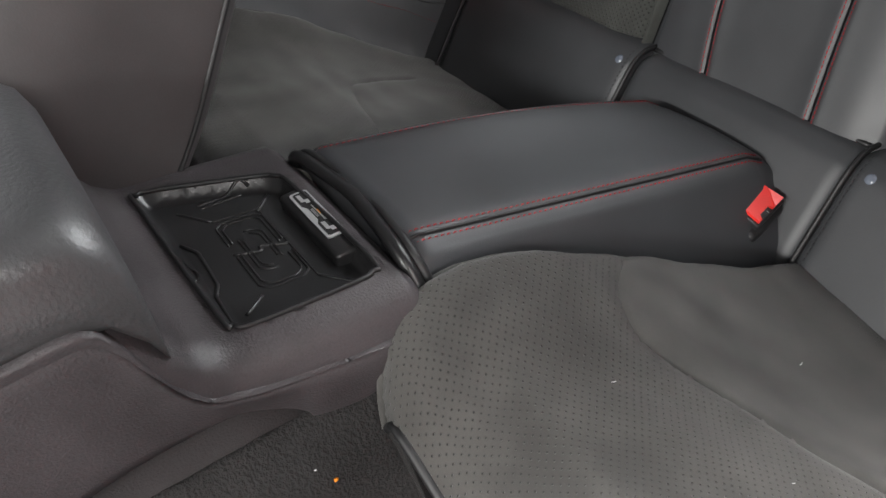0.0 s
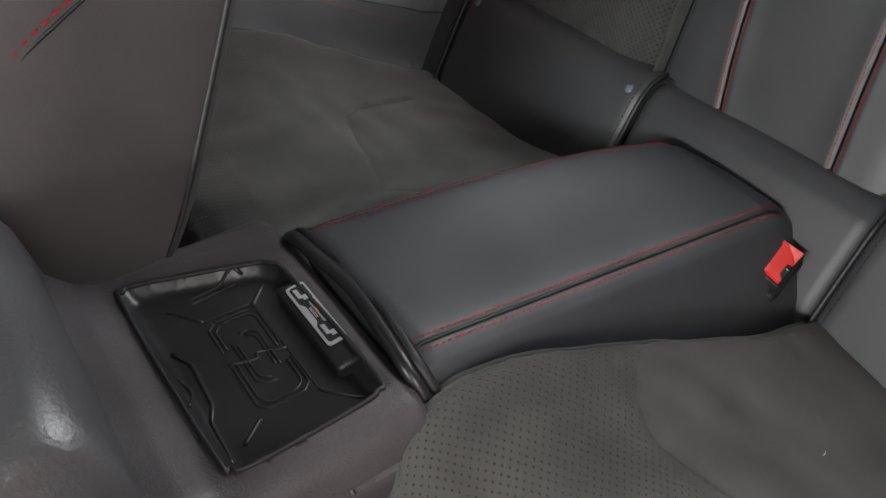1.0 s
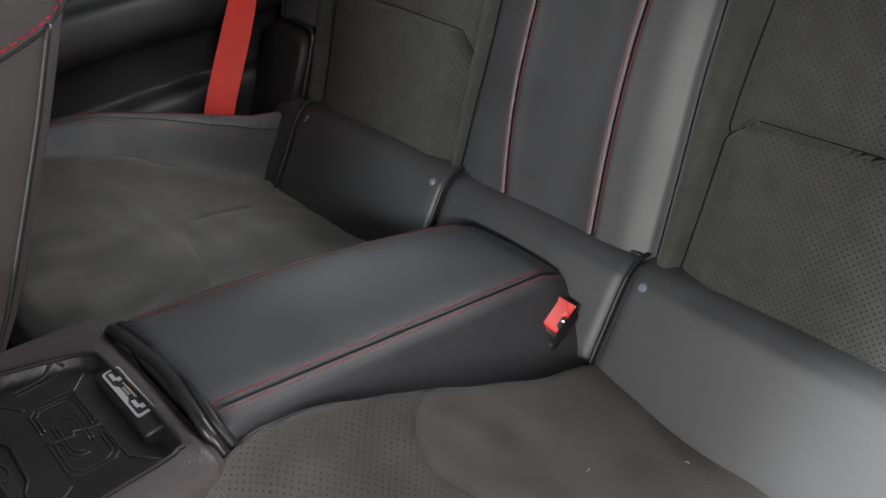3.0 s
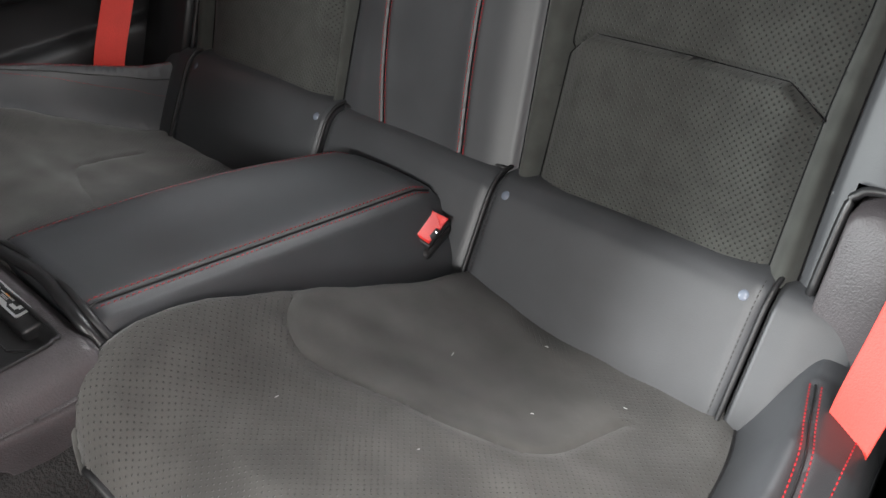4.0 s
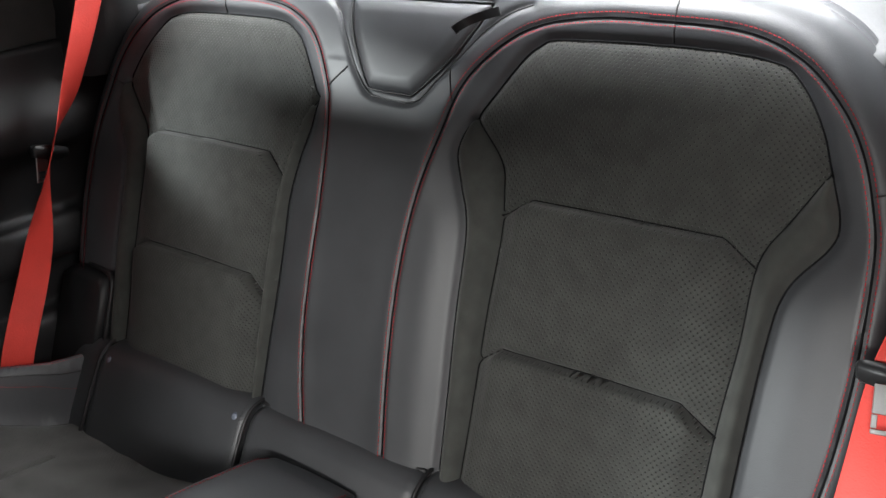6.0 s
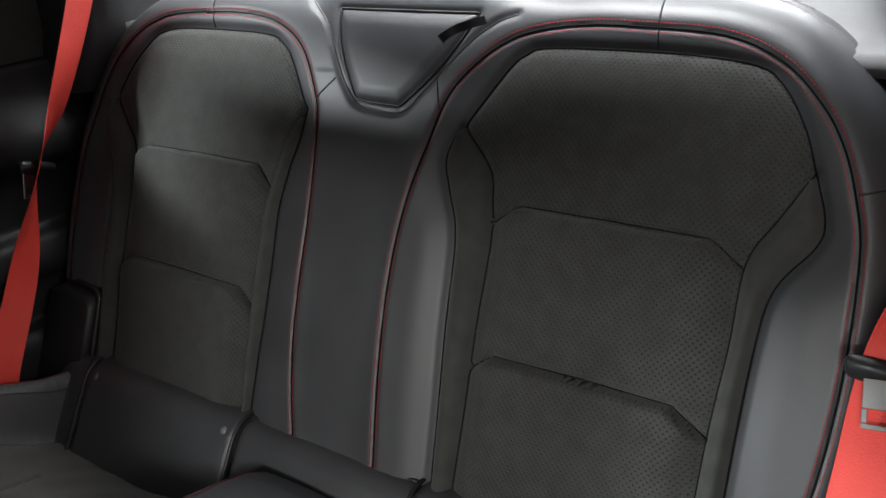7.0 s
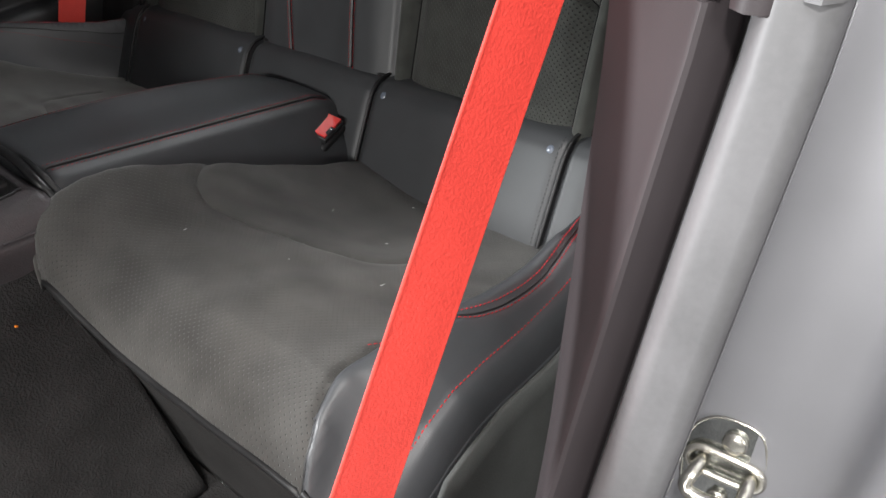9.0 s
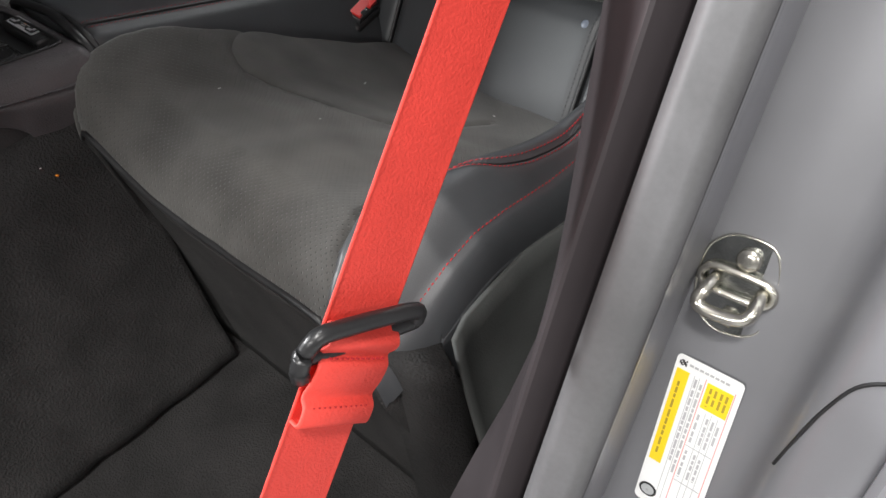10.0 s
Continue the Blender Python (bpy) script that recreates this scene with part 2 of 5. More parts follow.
def stitches(pts, up, length=0.0032, gap=0.0016, r=0.00055):
    """A row of single thread stitches along points, lying on a surface whose normal is up(point)."""
    bm = bmesh.new()
    P = even(pts, length + gap)
    for a, b in zip(P, P[1:]):
        a, b = Vector(a), Vector(b)
        n = Vector(up(a)).normalized()
        d = (b - a)
        e = a + d * (length / (length + gap))
        side = d.cross(n).normalized() * r
        q = []
        for p, h in ((a, 0.0), (a.lerp(e, 0.3), 1.0), (a.lerp(e, 0.7), 1.0), (e, 0.0)):
            q.append([bm.verts.new(p + side + n * r * 1.4 * h - n * 0.0002), bm.verts.new(p - side + n * r * 1.4 * h - n * 0.0002)])
        for s, t in zip(q, q[1:]):
            bm.faces.new((s[0], t[0], t[1], s[1]))
    return bm


def inside(poly, X, Y):
    """Which of the places X, Y lie inside a closed outline."""
    res = np.zeros(X.shape, bool)
    n = len(poly)
    for i in range(n):
        (x1, y1), (x2, y2) = poly[i], poly[(i + 1) % n]
        if y1 == y2:
            continue
        c = ((y1 > Y) != (y2 > Y)) & (X < (x2 - x1) * (Y - y1) / (y2 - y1) + x1)
        res ^= c
    return res


def near(poly, X, Y, closed=False):
    """Distance from places X, Y to a polyline, and the nearest place on it."""
    P = np.array(poly, float)
    if X.size <= 4000:
        A, B = P, np.roll(P, -1, 0)
        if not closed:
            A, B = P[:-1], P[1:]
        D = B - A
        L = (D * D).sum(1)
        A, D, L = A[L > 1e-14], D[L > 1e-14], L[L > 1e-14]
        x, y = X.ravel()[:, None], Y.ravel()[:, None]
        t = np.clip(((x - A[:, 0]) * D[:, 0] + (y - A[:, 1]) * D[:, 1]) / L, 0, 1)
        px, py = A[:, 0] + t * D[:, 0], A[:, 1] + t * D[:, 1]
        q = np.hypot(x - px, y - py)
        k = q.argmin(1)
        i = np.arange(len(k))
        return q[i, k].reshape(X.shape), px[i, k].reshape(X.shape), py[i, k].reshape(X.shape)
    best = np.full(X.shape, 9.0)
    bx, by = X.copy(), Y.copy()
    for a, b in zip(P, np.roll(P, -1, 0) if closed else P[1:]):
        d = b - a
        L = d @ d
        if L < 1e-14:
            continue
        t = np.clip(((X - a[0]) * d[0] + (Y - a[1]) * d[1]) / L, 0, 1)
        px, py = a[0] + t * d[0], a[1] + t * d[1]
        q = np.hypot(X - px, Y - py)
        m = q < best
        best = np.where(m, q, best)
        bx, by = np.where(m, px, bx), np.where(m, py, by)
    return best, bx, by


def upholstery(bounds, cell, seams, regions, place, thick=0.012):
    """Sews panels: a fine net over bounds (u0, u1, v0, v1), its knots drawn onto the seam lines, each net cell given to the first
    region whose test holds. place(U, V) gives the points in the world. Returns {name: mesh data}. Each mesh has a UV map in metres."""
    u0, u1, v0, v1 = bounds
    nu, nv = int(round((u1 - u0) / cell)) + 1, int(round((v1 - v0) / cell)) + 1
    U, V = np.meshgrid(np.linspace(u0, u1, nu), np.linspace(v0, v1, nv), indexing="ij")
    for s in seams:
        d, bx, by = near(s, U, V)
        m = d < cell * 0.55
        U, V = np.where(m, bx, U), np.where(m, by, V)
    XYZ = place(U, V).reshape(-1, 3)
    CU = (U[:-1, :-1] + U[1:, :-1] + U[1:, 1:] + U[:-1, 1:]) / 4
    CV = (V[:-1, :-1] + V[1:, :-1] + V[1:, 1:] + V[:-1, 1:]) / 4
    free = np.ones(CU.shape, bool)
    idx = np.arange(nu * nv).reshape(nu, nv)
    quad = np.stack([idx[:-1, :-1], idx[1:, :-1], idx[1:, 1:], idx[:-1, 1:]], -1)
    uv = np.stack([U.ravel(), V.ravel()], 1)
    out = {}
    for name, test in regions:
        take = free & test(CU, CV)
        free &= ~take
        Q = quad[take]
        if not len(Q) or name == "hole":
            continue
        used, inv = np.unique(Q, return_inverse=True)
        Q = inv.reshape(-1, 4)
        me = bpy.data.meshes.new(name)
        me.from_pydata(XYZ[used].tolist(), [], Q.tolist())
        lay = me.uv_layers.new(name="UVMap")
        lay.data.foreach_set("uv", uv[used][Q.ravel()].astype(np.float32).ravel())
        me.shade_smooth()
        out[name] = me
    return out

# ---------------------------------------------------------------- rear seat: shared lines
MID = 0.0                                       # the car's middle plane
BACK_MID = -0.004                               # the line about which the two backrests mirror
BACK_LEAN = 0.48                                # its slope, metres back for each metre up
BACK_N = Vector((0, -0.9015, 0.4327))            # the way the seat back faces


def mirback(pts):
    return [(2 * BACK_MID - p[0],) + tuple(p[1:]) for p in pts]


# the seat back, in (x, z) on its plane
STITCH = spline([(0.076, 0.411), (0.062, 0.50), (0.054, 0.578), (0.052, 0.644), (0.057, 0.711), (0.071, 0.780), (0.095, 0.846), (0.138, 0.892), (0.185, 0.917),
                 (0.253, 0.927), (0.322, 0.927), (0.408, 0.922), (0.466, 0.902), (0.510, 0.865), (0.537, 0.828), (0.555, 0.786), (0.567, 0.740),
                 (0.573, 0.652), (0.571, 0.571), (0.563, 0.496)], 6)
OUT_L = spline([(0.156, 0.405), (0.147, 0.499), (0.137, 0.596), (0.130, 0.691), (0.112, 0.737), (0.099, 0.770), (0.103, 0.793), (0.117, 0.813)], 6)
TOP_IN = spline([(0.117, 0.813), (0.162, 0.876), (0.183, 0.895), (0.214, 0.904), (0.354, 0.905), (0.440, 0.898), (0.471, 0.881), (0.499, 0.843), (0.515, 0.807)], 6)
OUT_R = spline([(0.515, 0.807), (0.531, 0.768), (0.528, 0.743), (0.499, 0.701), (0.491, 0.647), (0.490, 0.526), (0.494, 0.405)], 6)
IN_L = spline([(0.186, 0.405), (0.184, 0.499), (0.180, 0.606), (0.180, 0.692), (0.173, 0.737), (0.162, 0.771), (0.117, 0.813)], 6)
IN_R = spline([(0.515, 0.807), (0.490, 0.762), (0.468, 0.719), (0.467, 0.642), (0.463, 0.549), (0.464, 0.405)], 6)
PLEAT_1 = np.array([(0.176, 0.714), (0.214, 0.736), (0.321, 0.736), (0.431, 0.735), (0.467, 0.712)])
PLEAT_2 = np.array([(0.182, 0.555), (0.211, 0.574), (0.319, 0.576), (0.423, 0.575), (0.463, 0.551)])
NOTCH = spline([(-0.096, 0.936), (-0.094, 0.917), (-0.084, 0.885), (-0.054, 0.837), (-0.039, 0.829), (0.014, 0.827), (0.029, 0.831), (0.073, 0.873), (0.106, 0.916), (0.118, 0.935)], 5)
YOKE = spline([(-0.157, 0.948), (-0.145, 0.939), (-0.119, 0.919), (-0.101, 0.892), (-0.086, 0.868), (-0.067, 0.843), (-0.045, 0.824), (-0.007, 0.819), (0.030, 0.821), (0.056, 0.847), (0.079, 0.870), (0.108, 0.901), (0.141, 0.925), (0.168, 0.936)], 5)


def gauss(d, w):
    return np.exp(-(d / w) ** 2)


def step01(t):
    t = np.clip(t, 0, 1)
    return t * t * (3 - 2 * t)


RIGHT = (STITCH, OUT_L, TOP_IN, OUT_R, IN_L, IN_R, PLEAT_1, PLEAT_2)
# the other seat is sewn a little differently; its lines are given mirrored onto this side
LEFT = (spline([(0.053, 0.411), (0.069, 0.471), (0.081, 0.541), (0.086, 0.625), (0.088, 0.696), (0.098, 0.787), (0.118, 0.842), (0.151, 0.889), (0.203, 0.917), (0.262, 0.927),
                (0.330, 0.928), (0.425, 0.923), (0.485, 0.905), (0.530, 0.872), (0.558, 0.834), (0.577, 0.790), (0.590, 0.740), (0.596, 0.652), (0.592, 0.571), (0.582, 0.496)], 6),
        spline([(0.148, 0.405), (0.150, 0.496), (0.150, 0.540), (0.152, 0.614), (0.155, 0.680), (0.147, 0.735), (0.136, 0.776), (0.133, 0.812)], 6),
        spline([(0.133, 0.812), (0.170, 0.868), (0.192, 0.890), (0.235, 0.904), (0.391, 0.906), (0.452, 0.899), (0.483, 0.882), (0.516, 0.848), (0.545, 0.799)], 6),
        spline([(0.545, 0.799), (0.561, 0.765), (0.556, 0.738), (0.528, 0.695), (0.518, 0.640), (0.512, 0.533), (0.496, 0.405)], 6),
        spline([(0.160, 0.405), (0.168, 0.506), (0.173, 0.566), (0.176, 0.640), (0.176, 0.672), (0.169, 0.710), (0.152, 0.772), (0.133, 0.812)], 6),
        spline([(0.545, 0.799), (0.512, 0.765), (0.483, 0.733), (0.476, 0.690), (0.474, 0.582), (0.462, 0.405)], 6),
        np.array([(0.172, 0.700), (0.205, 0.734), (0.321, 0.736), (0.436, 0.735), (0.477, 0.712)]),
        np.array([(0.173, 0.545), (0.203, 0.571), (0.319, 0.574), (0.432, 0.574), (0.474, 0.549)]))


def side_offset(X, U, W, lines):
    """How far one seat's skin stands out of the plane of the back, by that seat's own lines."""
    STITCH, OUT_L, TOP_IN, OUT_R, IN_L, IN_R, PLEAT_1, PLEAT_2 = lines
    ins = np.vstack([OUT_L[::1], TOP_IN[1:], OUT_R[1:]])
    core = np.vstack([IN_L, TOP_IN[1:], IN_R[1:]])
    inn = inside(ins, X, W)
    cor = inside(core, X, W)
    d_core, _, _ = near(core, X, W)
    d_out, _, _ = near(ins, X, W)
    off = np.zeros(X.shape)
    # leather between the insert and the stitched edge swells a little
    off += np.where(inn, 0, 0.010 * (1 - gauss(d_out, 0.03)))
    # suede strips at the sides of the insert roll forward
    off += np.where(inn & ~cor, 0.011 * np.sin(d_core / (d_core + d_out + 1e-6) * math.pi), 0)
    # the quilted middle: three pillows, each with a proud upper edge
    p1 = np.interp(X, PLEAT_1[:, 0], PLEAT_1[:, 1])
    p2 = np.interp(X, PLEAT_2[:, 0], PLEAT_2[:, 1])
    body = 0.008 * step01(d_core / 0.05)
    t_up = np.clip((0.91 - W) / (0.91 - p1 + 1e-6), 0, 1)
    t_mid = np.clip((p1 - W) / (p1 - p2), 0, 1)
    t_low = np.clip((p2 - W) / (p2 - 0.41), 0, 1)
    lip = lambda t, h: h * np.sqrt(np.clip(t * 26, 0, 1)) * (1 - 0.85 * step01(t))
    pil = np.where(W > p1, -0.006 * step01(t_up * 1.2 - 0.2), np.where(W > p2, lip(t_mid, 0.014), lip(t_low, 0.015)))
    off += np.where(cor, body + pil * step01(d_core / 0.03), 0)
    for P in (PLEAT_1, PLEAT_2):
        d, _, _ = near(P, X, W)
        off -= np.where(cor, 0.009 * gauss(d, 0.0035), 0)
    # seam grooves
    for line, depth, w in ((ins, 0.006, 0.006), (IN_L, 0.005, 0.005), (IN_R, 0.005, 0.005)):
        d, _, _ = near(line, X, W)
        off -= depth * gauss(d, w)
    d, _, _ = near(STITCH, X, W)
    off += 0.0015 * gauss(d, 0.016) - 0.0032 * gauss(d, 0.0034)
    # the skin rolls back beyond the stitched outline at the top and the outer side
    over = ~inside(np.vstack([STITCH, [(0.556, 0.2), (-0.2, 0.2), (-0.2, 0.405)]]), X, W) & (X > 0.30)
    over |= ~inside(np.vstack([STITCH, [(0.556, 0.2), (0.0681, 0.2)]]), X, W) & (W > 0.86)
    over &= ~inside(NOTCH, U, W)
    R = 0.055
    dd = np.clip(d, 0, R * 0.995)
    # centre piece between the two backrests: the roll fades out towards it
    dn, _, _ = near(NOTCH, U, W, True)
    nin = inside(NOTCH, U, W)
    off -= np.where(over, (R - np.sqrt(R * R - dd * dd)) * 1.5 * (0.22 * step01((dn - 0.010) / 0.05) * (1 - step01((X - 0.14) / 0.10)) + step01((X - 0.14) / 0.10)), 0)
    off += np.where(nin, 0.004 * step01(dn / 0.02), 0) - 0.0045 * gauss(dn, 0.0035)
    dy, _, _ = near(YOKE, U, W)
    off -= 0.004 * gauss(dy, 0.0035)
    return off


def back_offset(U, W):
    """How far the skin of the whole back stands out of its plane."""
    off = np.zeros(U.shape)
    for lines, mask in ((LEFT, U < BACK_MID), (RIGHT, U >= BACK_MID)):
        if mask.any():
            u = U[mask]
            off[mask] = side_offset(np.where(u < BACK_MID, 2 * BACK_MID - u, u), u, W[mask], lines)
    return off


def back_place(U, W, lift=0.0):
    off = back_offset(U, W) + lift
    Y = 0.036 + BACK_LEAN * (W - 0.41)
    return np.stack([U, Y + BACK_N.y * off, W + BACK_N.z * off], -1)


def on_back(pts, lift=0.0):
    P = np.array(pts, float)
    return back_place(P[:, 0], P[:, 1], lift)


def rear_backrest():
    top = thing("rear_bench", "dark grey leather rear backrest with suede inserts and red double stitching", "rear seat", (BACK_MID, 0.08, 0.40))
    seams = list(RIGHT) + [np.array(mirback(x)) for x in LEFT] + [NOTCH, YOKE]

    def one(side):
        _, OUT_L, TOP_IN, OUT_R, IN_L, IN_R, PLEAT_1, PLEAT_2 = LEFT if side < 0 else RIGHT
        ins = np.vstack([OUT_L, TOP_IN[1:], OUT_R[1:]])
        core = np.vstack([IN_L, TOP_IN[1:], IN_R[1:]])
        flip = (lambda U: 2 * BACK_MID - U) if side < 0 else (lambda U: U)
        half = lambda U: (U < BACK_MID) if side < 0 else (U >= BACK_MID)
        up = lambda U, W: W > np.interp(flip(U), PLEAT_1[:, 0], PLEAT_1[:, 1])
        mid = lambda U, W: W > np.interp(flip(U), PLEAT_2[:, 0], PLEAT_2[:, 1])
        k = "l" if side < 0 else "r"
        c = lambda U, W: half(U) & inside(core, flip(U), W)
        return [("a" + k, lambda U, W: c(U, W) & up(U, W)), ("b" + k, lambda U, W: c(U, W) & mid(U, W)), ("c" + k, c),
                ("d" + k, lambda U, W: half(U) & inside(ins, flip(U), W) & (flip(U) < 0.33)), ("e" + k, lambda U, W: half(U) & inside(ins, flip(U), W))]

    def skin(U, W):
        keep = np.zeros(U.shape, bool)
        for lines, mask in ((LEFT, U < BACK_MID), (RIGHT, U >= BACK_MID)):
            st, u, w = lines[0], U[mask], W[mask]
            X = np.where(u < BACK_MID, 2 * BACK_MID - u, u)
            d, _, _ = near(st, X, w)
            over = ~inside(np.vstack([st, [(0.556, 0.2), (-0.2, 0.2), (-0.2, 0.405)]]), X, w) & (X > 0.30)
            over |= ~inside(np.vstack([st, [(0.556, 0.2), (0.0681, 0.2)]]), X, w) & (w > 0.86)
            link = (w < 0.952) & (X < 0.165)
            keep[mask] = ~(over & (d > 0.0535) & ~link) & ~inside(NOTCH, u, w)
        return keep
    cut = lambda U, W: (np.where(U < BACK_MID, 2 * BACK_MID - U, U) > 0.512) & (W < 0.512)
    regions = [("hole", cut)] + one(-1) + one(1) + [("pad", lambda U, W: inside(NOTCH, U, W)), ("cover", skin)]
    def rim_of(st):
        P = even(st, 0.004)
        T = np.gradient(P, axis=0)
        T /= np.linalg.norm(T, axis=1)[:, None]
        q = P + np.stack([-T[:, 1], T[:, 0]], 1) * 0.0535
        return q[(q[:, 1] > 0.875) | (q[:, 0] > 0.30)]
    rim, rim_left = rim_of(RIGHT[0]), np.array(mirback(rim_of(LEFT[0])))
    corner = np.array([(0.512, 0.40), (0.512, 0.512), (0.62, 0.512)])
    seams += [rim, rim_left, corner, np.array(mirback(corner))] + [np.array([(-0.10, 0.952), (0.19, 0.952)]), np.vstack([NOTCH, NOTCH[:1]])]
    made = upholstery((-0.662, 0.640, 0.40, 0.99), 0.0029, seams, regions, back_place)
    names = {"a": "upper_insert", "b": "middle_insert", "c": "lower_insert", "d": "side_insert", "e": "side_insert"}
    made.pop("hole", None)
    for key, me in made.items():
        nm = {"pad": "centre_pad", "cover": "leather_cover"}.get(key) or names[key[0]]
        me.materials.append(M_LEATHER if key in ("pad", "cover") else M_SUEDE_PLAIN if key[0] in "de" else M_PERF)
        ob = under(new(nm, me), top)
        ob["label"] = {"centre_pad": "smooth leather pad", "leather_cover": "dark grey leather"}.get(nm, "grey perforated suede")
    # piping along the seams, thread beside the stitched lines
    for s in (-1, 1):
        f = (lambda p: np.array(mirback(p))) if s < 0 else (lambda p: p)
        STITCH, OUT_L, TOP_IN, OUT_R, IN_L, IN_R, PLEAT_1, PLEAT_2 = LEFT if s < 0 else RIGHT
        for line, r in ((OUT_L, 0.0010), (TOP_IN, 0.0010), (OUT_R, 0.0010), (IN_L, 0.0008), (IN_R, 0.0008)):
            under(part("piping", tube(bmesh.new(), on_back(even(f(line), 0.005), 0.0012), r, 6), M_SEAM), top)
        for line in (PLEAT_1, PLEAT_2):
            under(part("pleat", tube(bmesh.new(), on_back(even(f(line), 0.005), 0.0008), 0.0011, 6), M_SEAM), top)
        for a, b in (((0.338, 0.908), (0.336, 0.960)), ((0.108, 0.826), (0.078, 0.852)) if s < 0 else ((0.084, 0.826), (0.074, 0.862)), ((0.556, 0.792), (0.596, 0.806))):
            under(part("cross_seam", tube(bmesh.new(), on_back(f(even(np.array([a, b]), 0.004)), 0.0004), 0.0011, 6), M_BLACK), top)
        under(part("welt", tube(bmesh.new(), on_back(even(f(STITCH), 0.004), 0.0014), 0.0011, 6), M_SEAM), top)
        for d in (-0.0046, 0.0046):
            P = even(STITCH, 0.003)
            T = np.gradient(P, axis=0)
            T /= np.linalg.norm(T, axis=1)[:, None]
            Q = P + np.stack([-T[:, 1], T[:, 0]], 1) * d
            ob = under(part("stitching", stitches(on_back(f(Q), 0.0011), lambda p: BACK_N, 0.0036, 0.0014, 0.00042), M_THREAD), top)
            tagged(ob, "red thread", kind="stuff")
    under(part("piping", tube(bmesh.new(), on_back(even(np.vstack([NOTCH, NOTCH[:1]]), 0.005), 0.002), 0.0018, 6), M_BLACK), top)
    under(part("yoke_seam", tube(bmesh.new(), on_back(even(YOKE, 0.005), 0.0008), 0.0010, 6), M_BLACK), top)
    # the top turns back towards the shelf
    mid_line = np.array([(x, 0.951) for x in np.linspace(-0.17, 0.165, 40)])
    for k, line in enumerate((rim, rim_left, mid_line)):
        A = on_back(line)
        bm = sheet(lambda i, t: (A[int(i)][0], A[int(i)][1] + 0.10 * t, A[int(i)][2] + 0.004 * math.sin(t * 3) - 0.035 * t * t), list(range(len(A))), [0, 0.15, 0.3, 0.5, 0.75, 1.0], 0.004, (0, 0, 1))
        under(part("top_roll", bm, M_LEATHER, label="dark grey leather"), top)
    # body behind the skin
    bm = bmesh.new()
    prof = [(0.080, 0.40), (0.262, 0.80), (0.34, 0.85), (0.20, 0.40)]
    lathe_box(bm, [[(x, y, z) for y, z in prof] for x in (-0.56, 0.552)])
    under(part("core", bm, M_BLACK, label="black foam body"), top)
    return top


# ---------------------------------------------------------------- cushions
CUSH_Y = [-0.522, -0.505, -0.48, -0.44, -0.38, -0.30, -0.20, -0.06, 0.0]
CUSH_Z = [0.385, 0.410, 0.428, 0.437, 0.424, 0.396, 0.352, 0.300, 0.285]
IN_EDGE = [(-0.53, 0.150), (-0.522, 0.132), (-0.512, 0.112), (-0.49, 0.090), (-0.46, 0.079), (-0.42, 0.081), (-0.30, 0.105), (-0.15, 0.135), (0.0, 0.141)]
HORSE = spline([(0.117, -0.268), (0.128, -0.287), (0.148, -0.313), (0.180, -0.327), (0.218, -0.316), (0.268, -0.298), (0.336, -0.282), (0.40, -0.25), (0.425, -0.15)], 6)
BOLST = spline([(0.552, -0.522), (0.541, -0.49), (0.531, -0.467), (0.523, -0.43), (0.530, -0.36), (0.530, -0.25), (0.516, -0.13), (0.496, -0.05), (0.488, -0.005)], 6)
EDGE_ST = spline([(0.590, -0.515), (0.600, -0.48), (0.606, -0.45), (0.608, -0.40), (0.608, -0.30), (0.606, -0.20), (0.602, -0.10), (0.598, -0.005)], 6)
CREST = spline([(0.518, -0.388), (0.535, -0.362), (0.556, -0.338), (0.577, -0.305), (0.585, -0.23), (0.578, -0.156), (0.565, -0.102), (0.552, -0.046)], 6)


# the far cushion's bolster stands further out and rises to the front, mirrored onto this side
FAR_BOLST = spline([(0.600, -0.522), (0.605, -0.45), (0.605, -0.36), (0.598, -0.30), (0.574, -0.20), (0.548, -0.13), (0.522, -0.07), (0.508, -0.005)], 6)
FAR_EDGE = spline([(0.640, -0.515), (0.648, -0.45), (0.648, -0.36), (0.641, -0.30), (0.612, -0.20), (0.580, -0.13), (0.547, -0.06), (0.532, -0.005)], 6)
FAR_CREST = FAR_EDGE - [0.009, 0.0]
CUSHION_LINES = {1: (BOLST, EDGE_ST, CREST), -1: (FAR_BOLST, FAR_EDGE, FAR_CREST)}


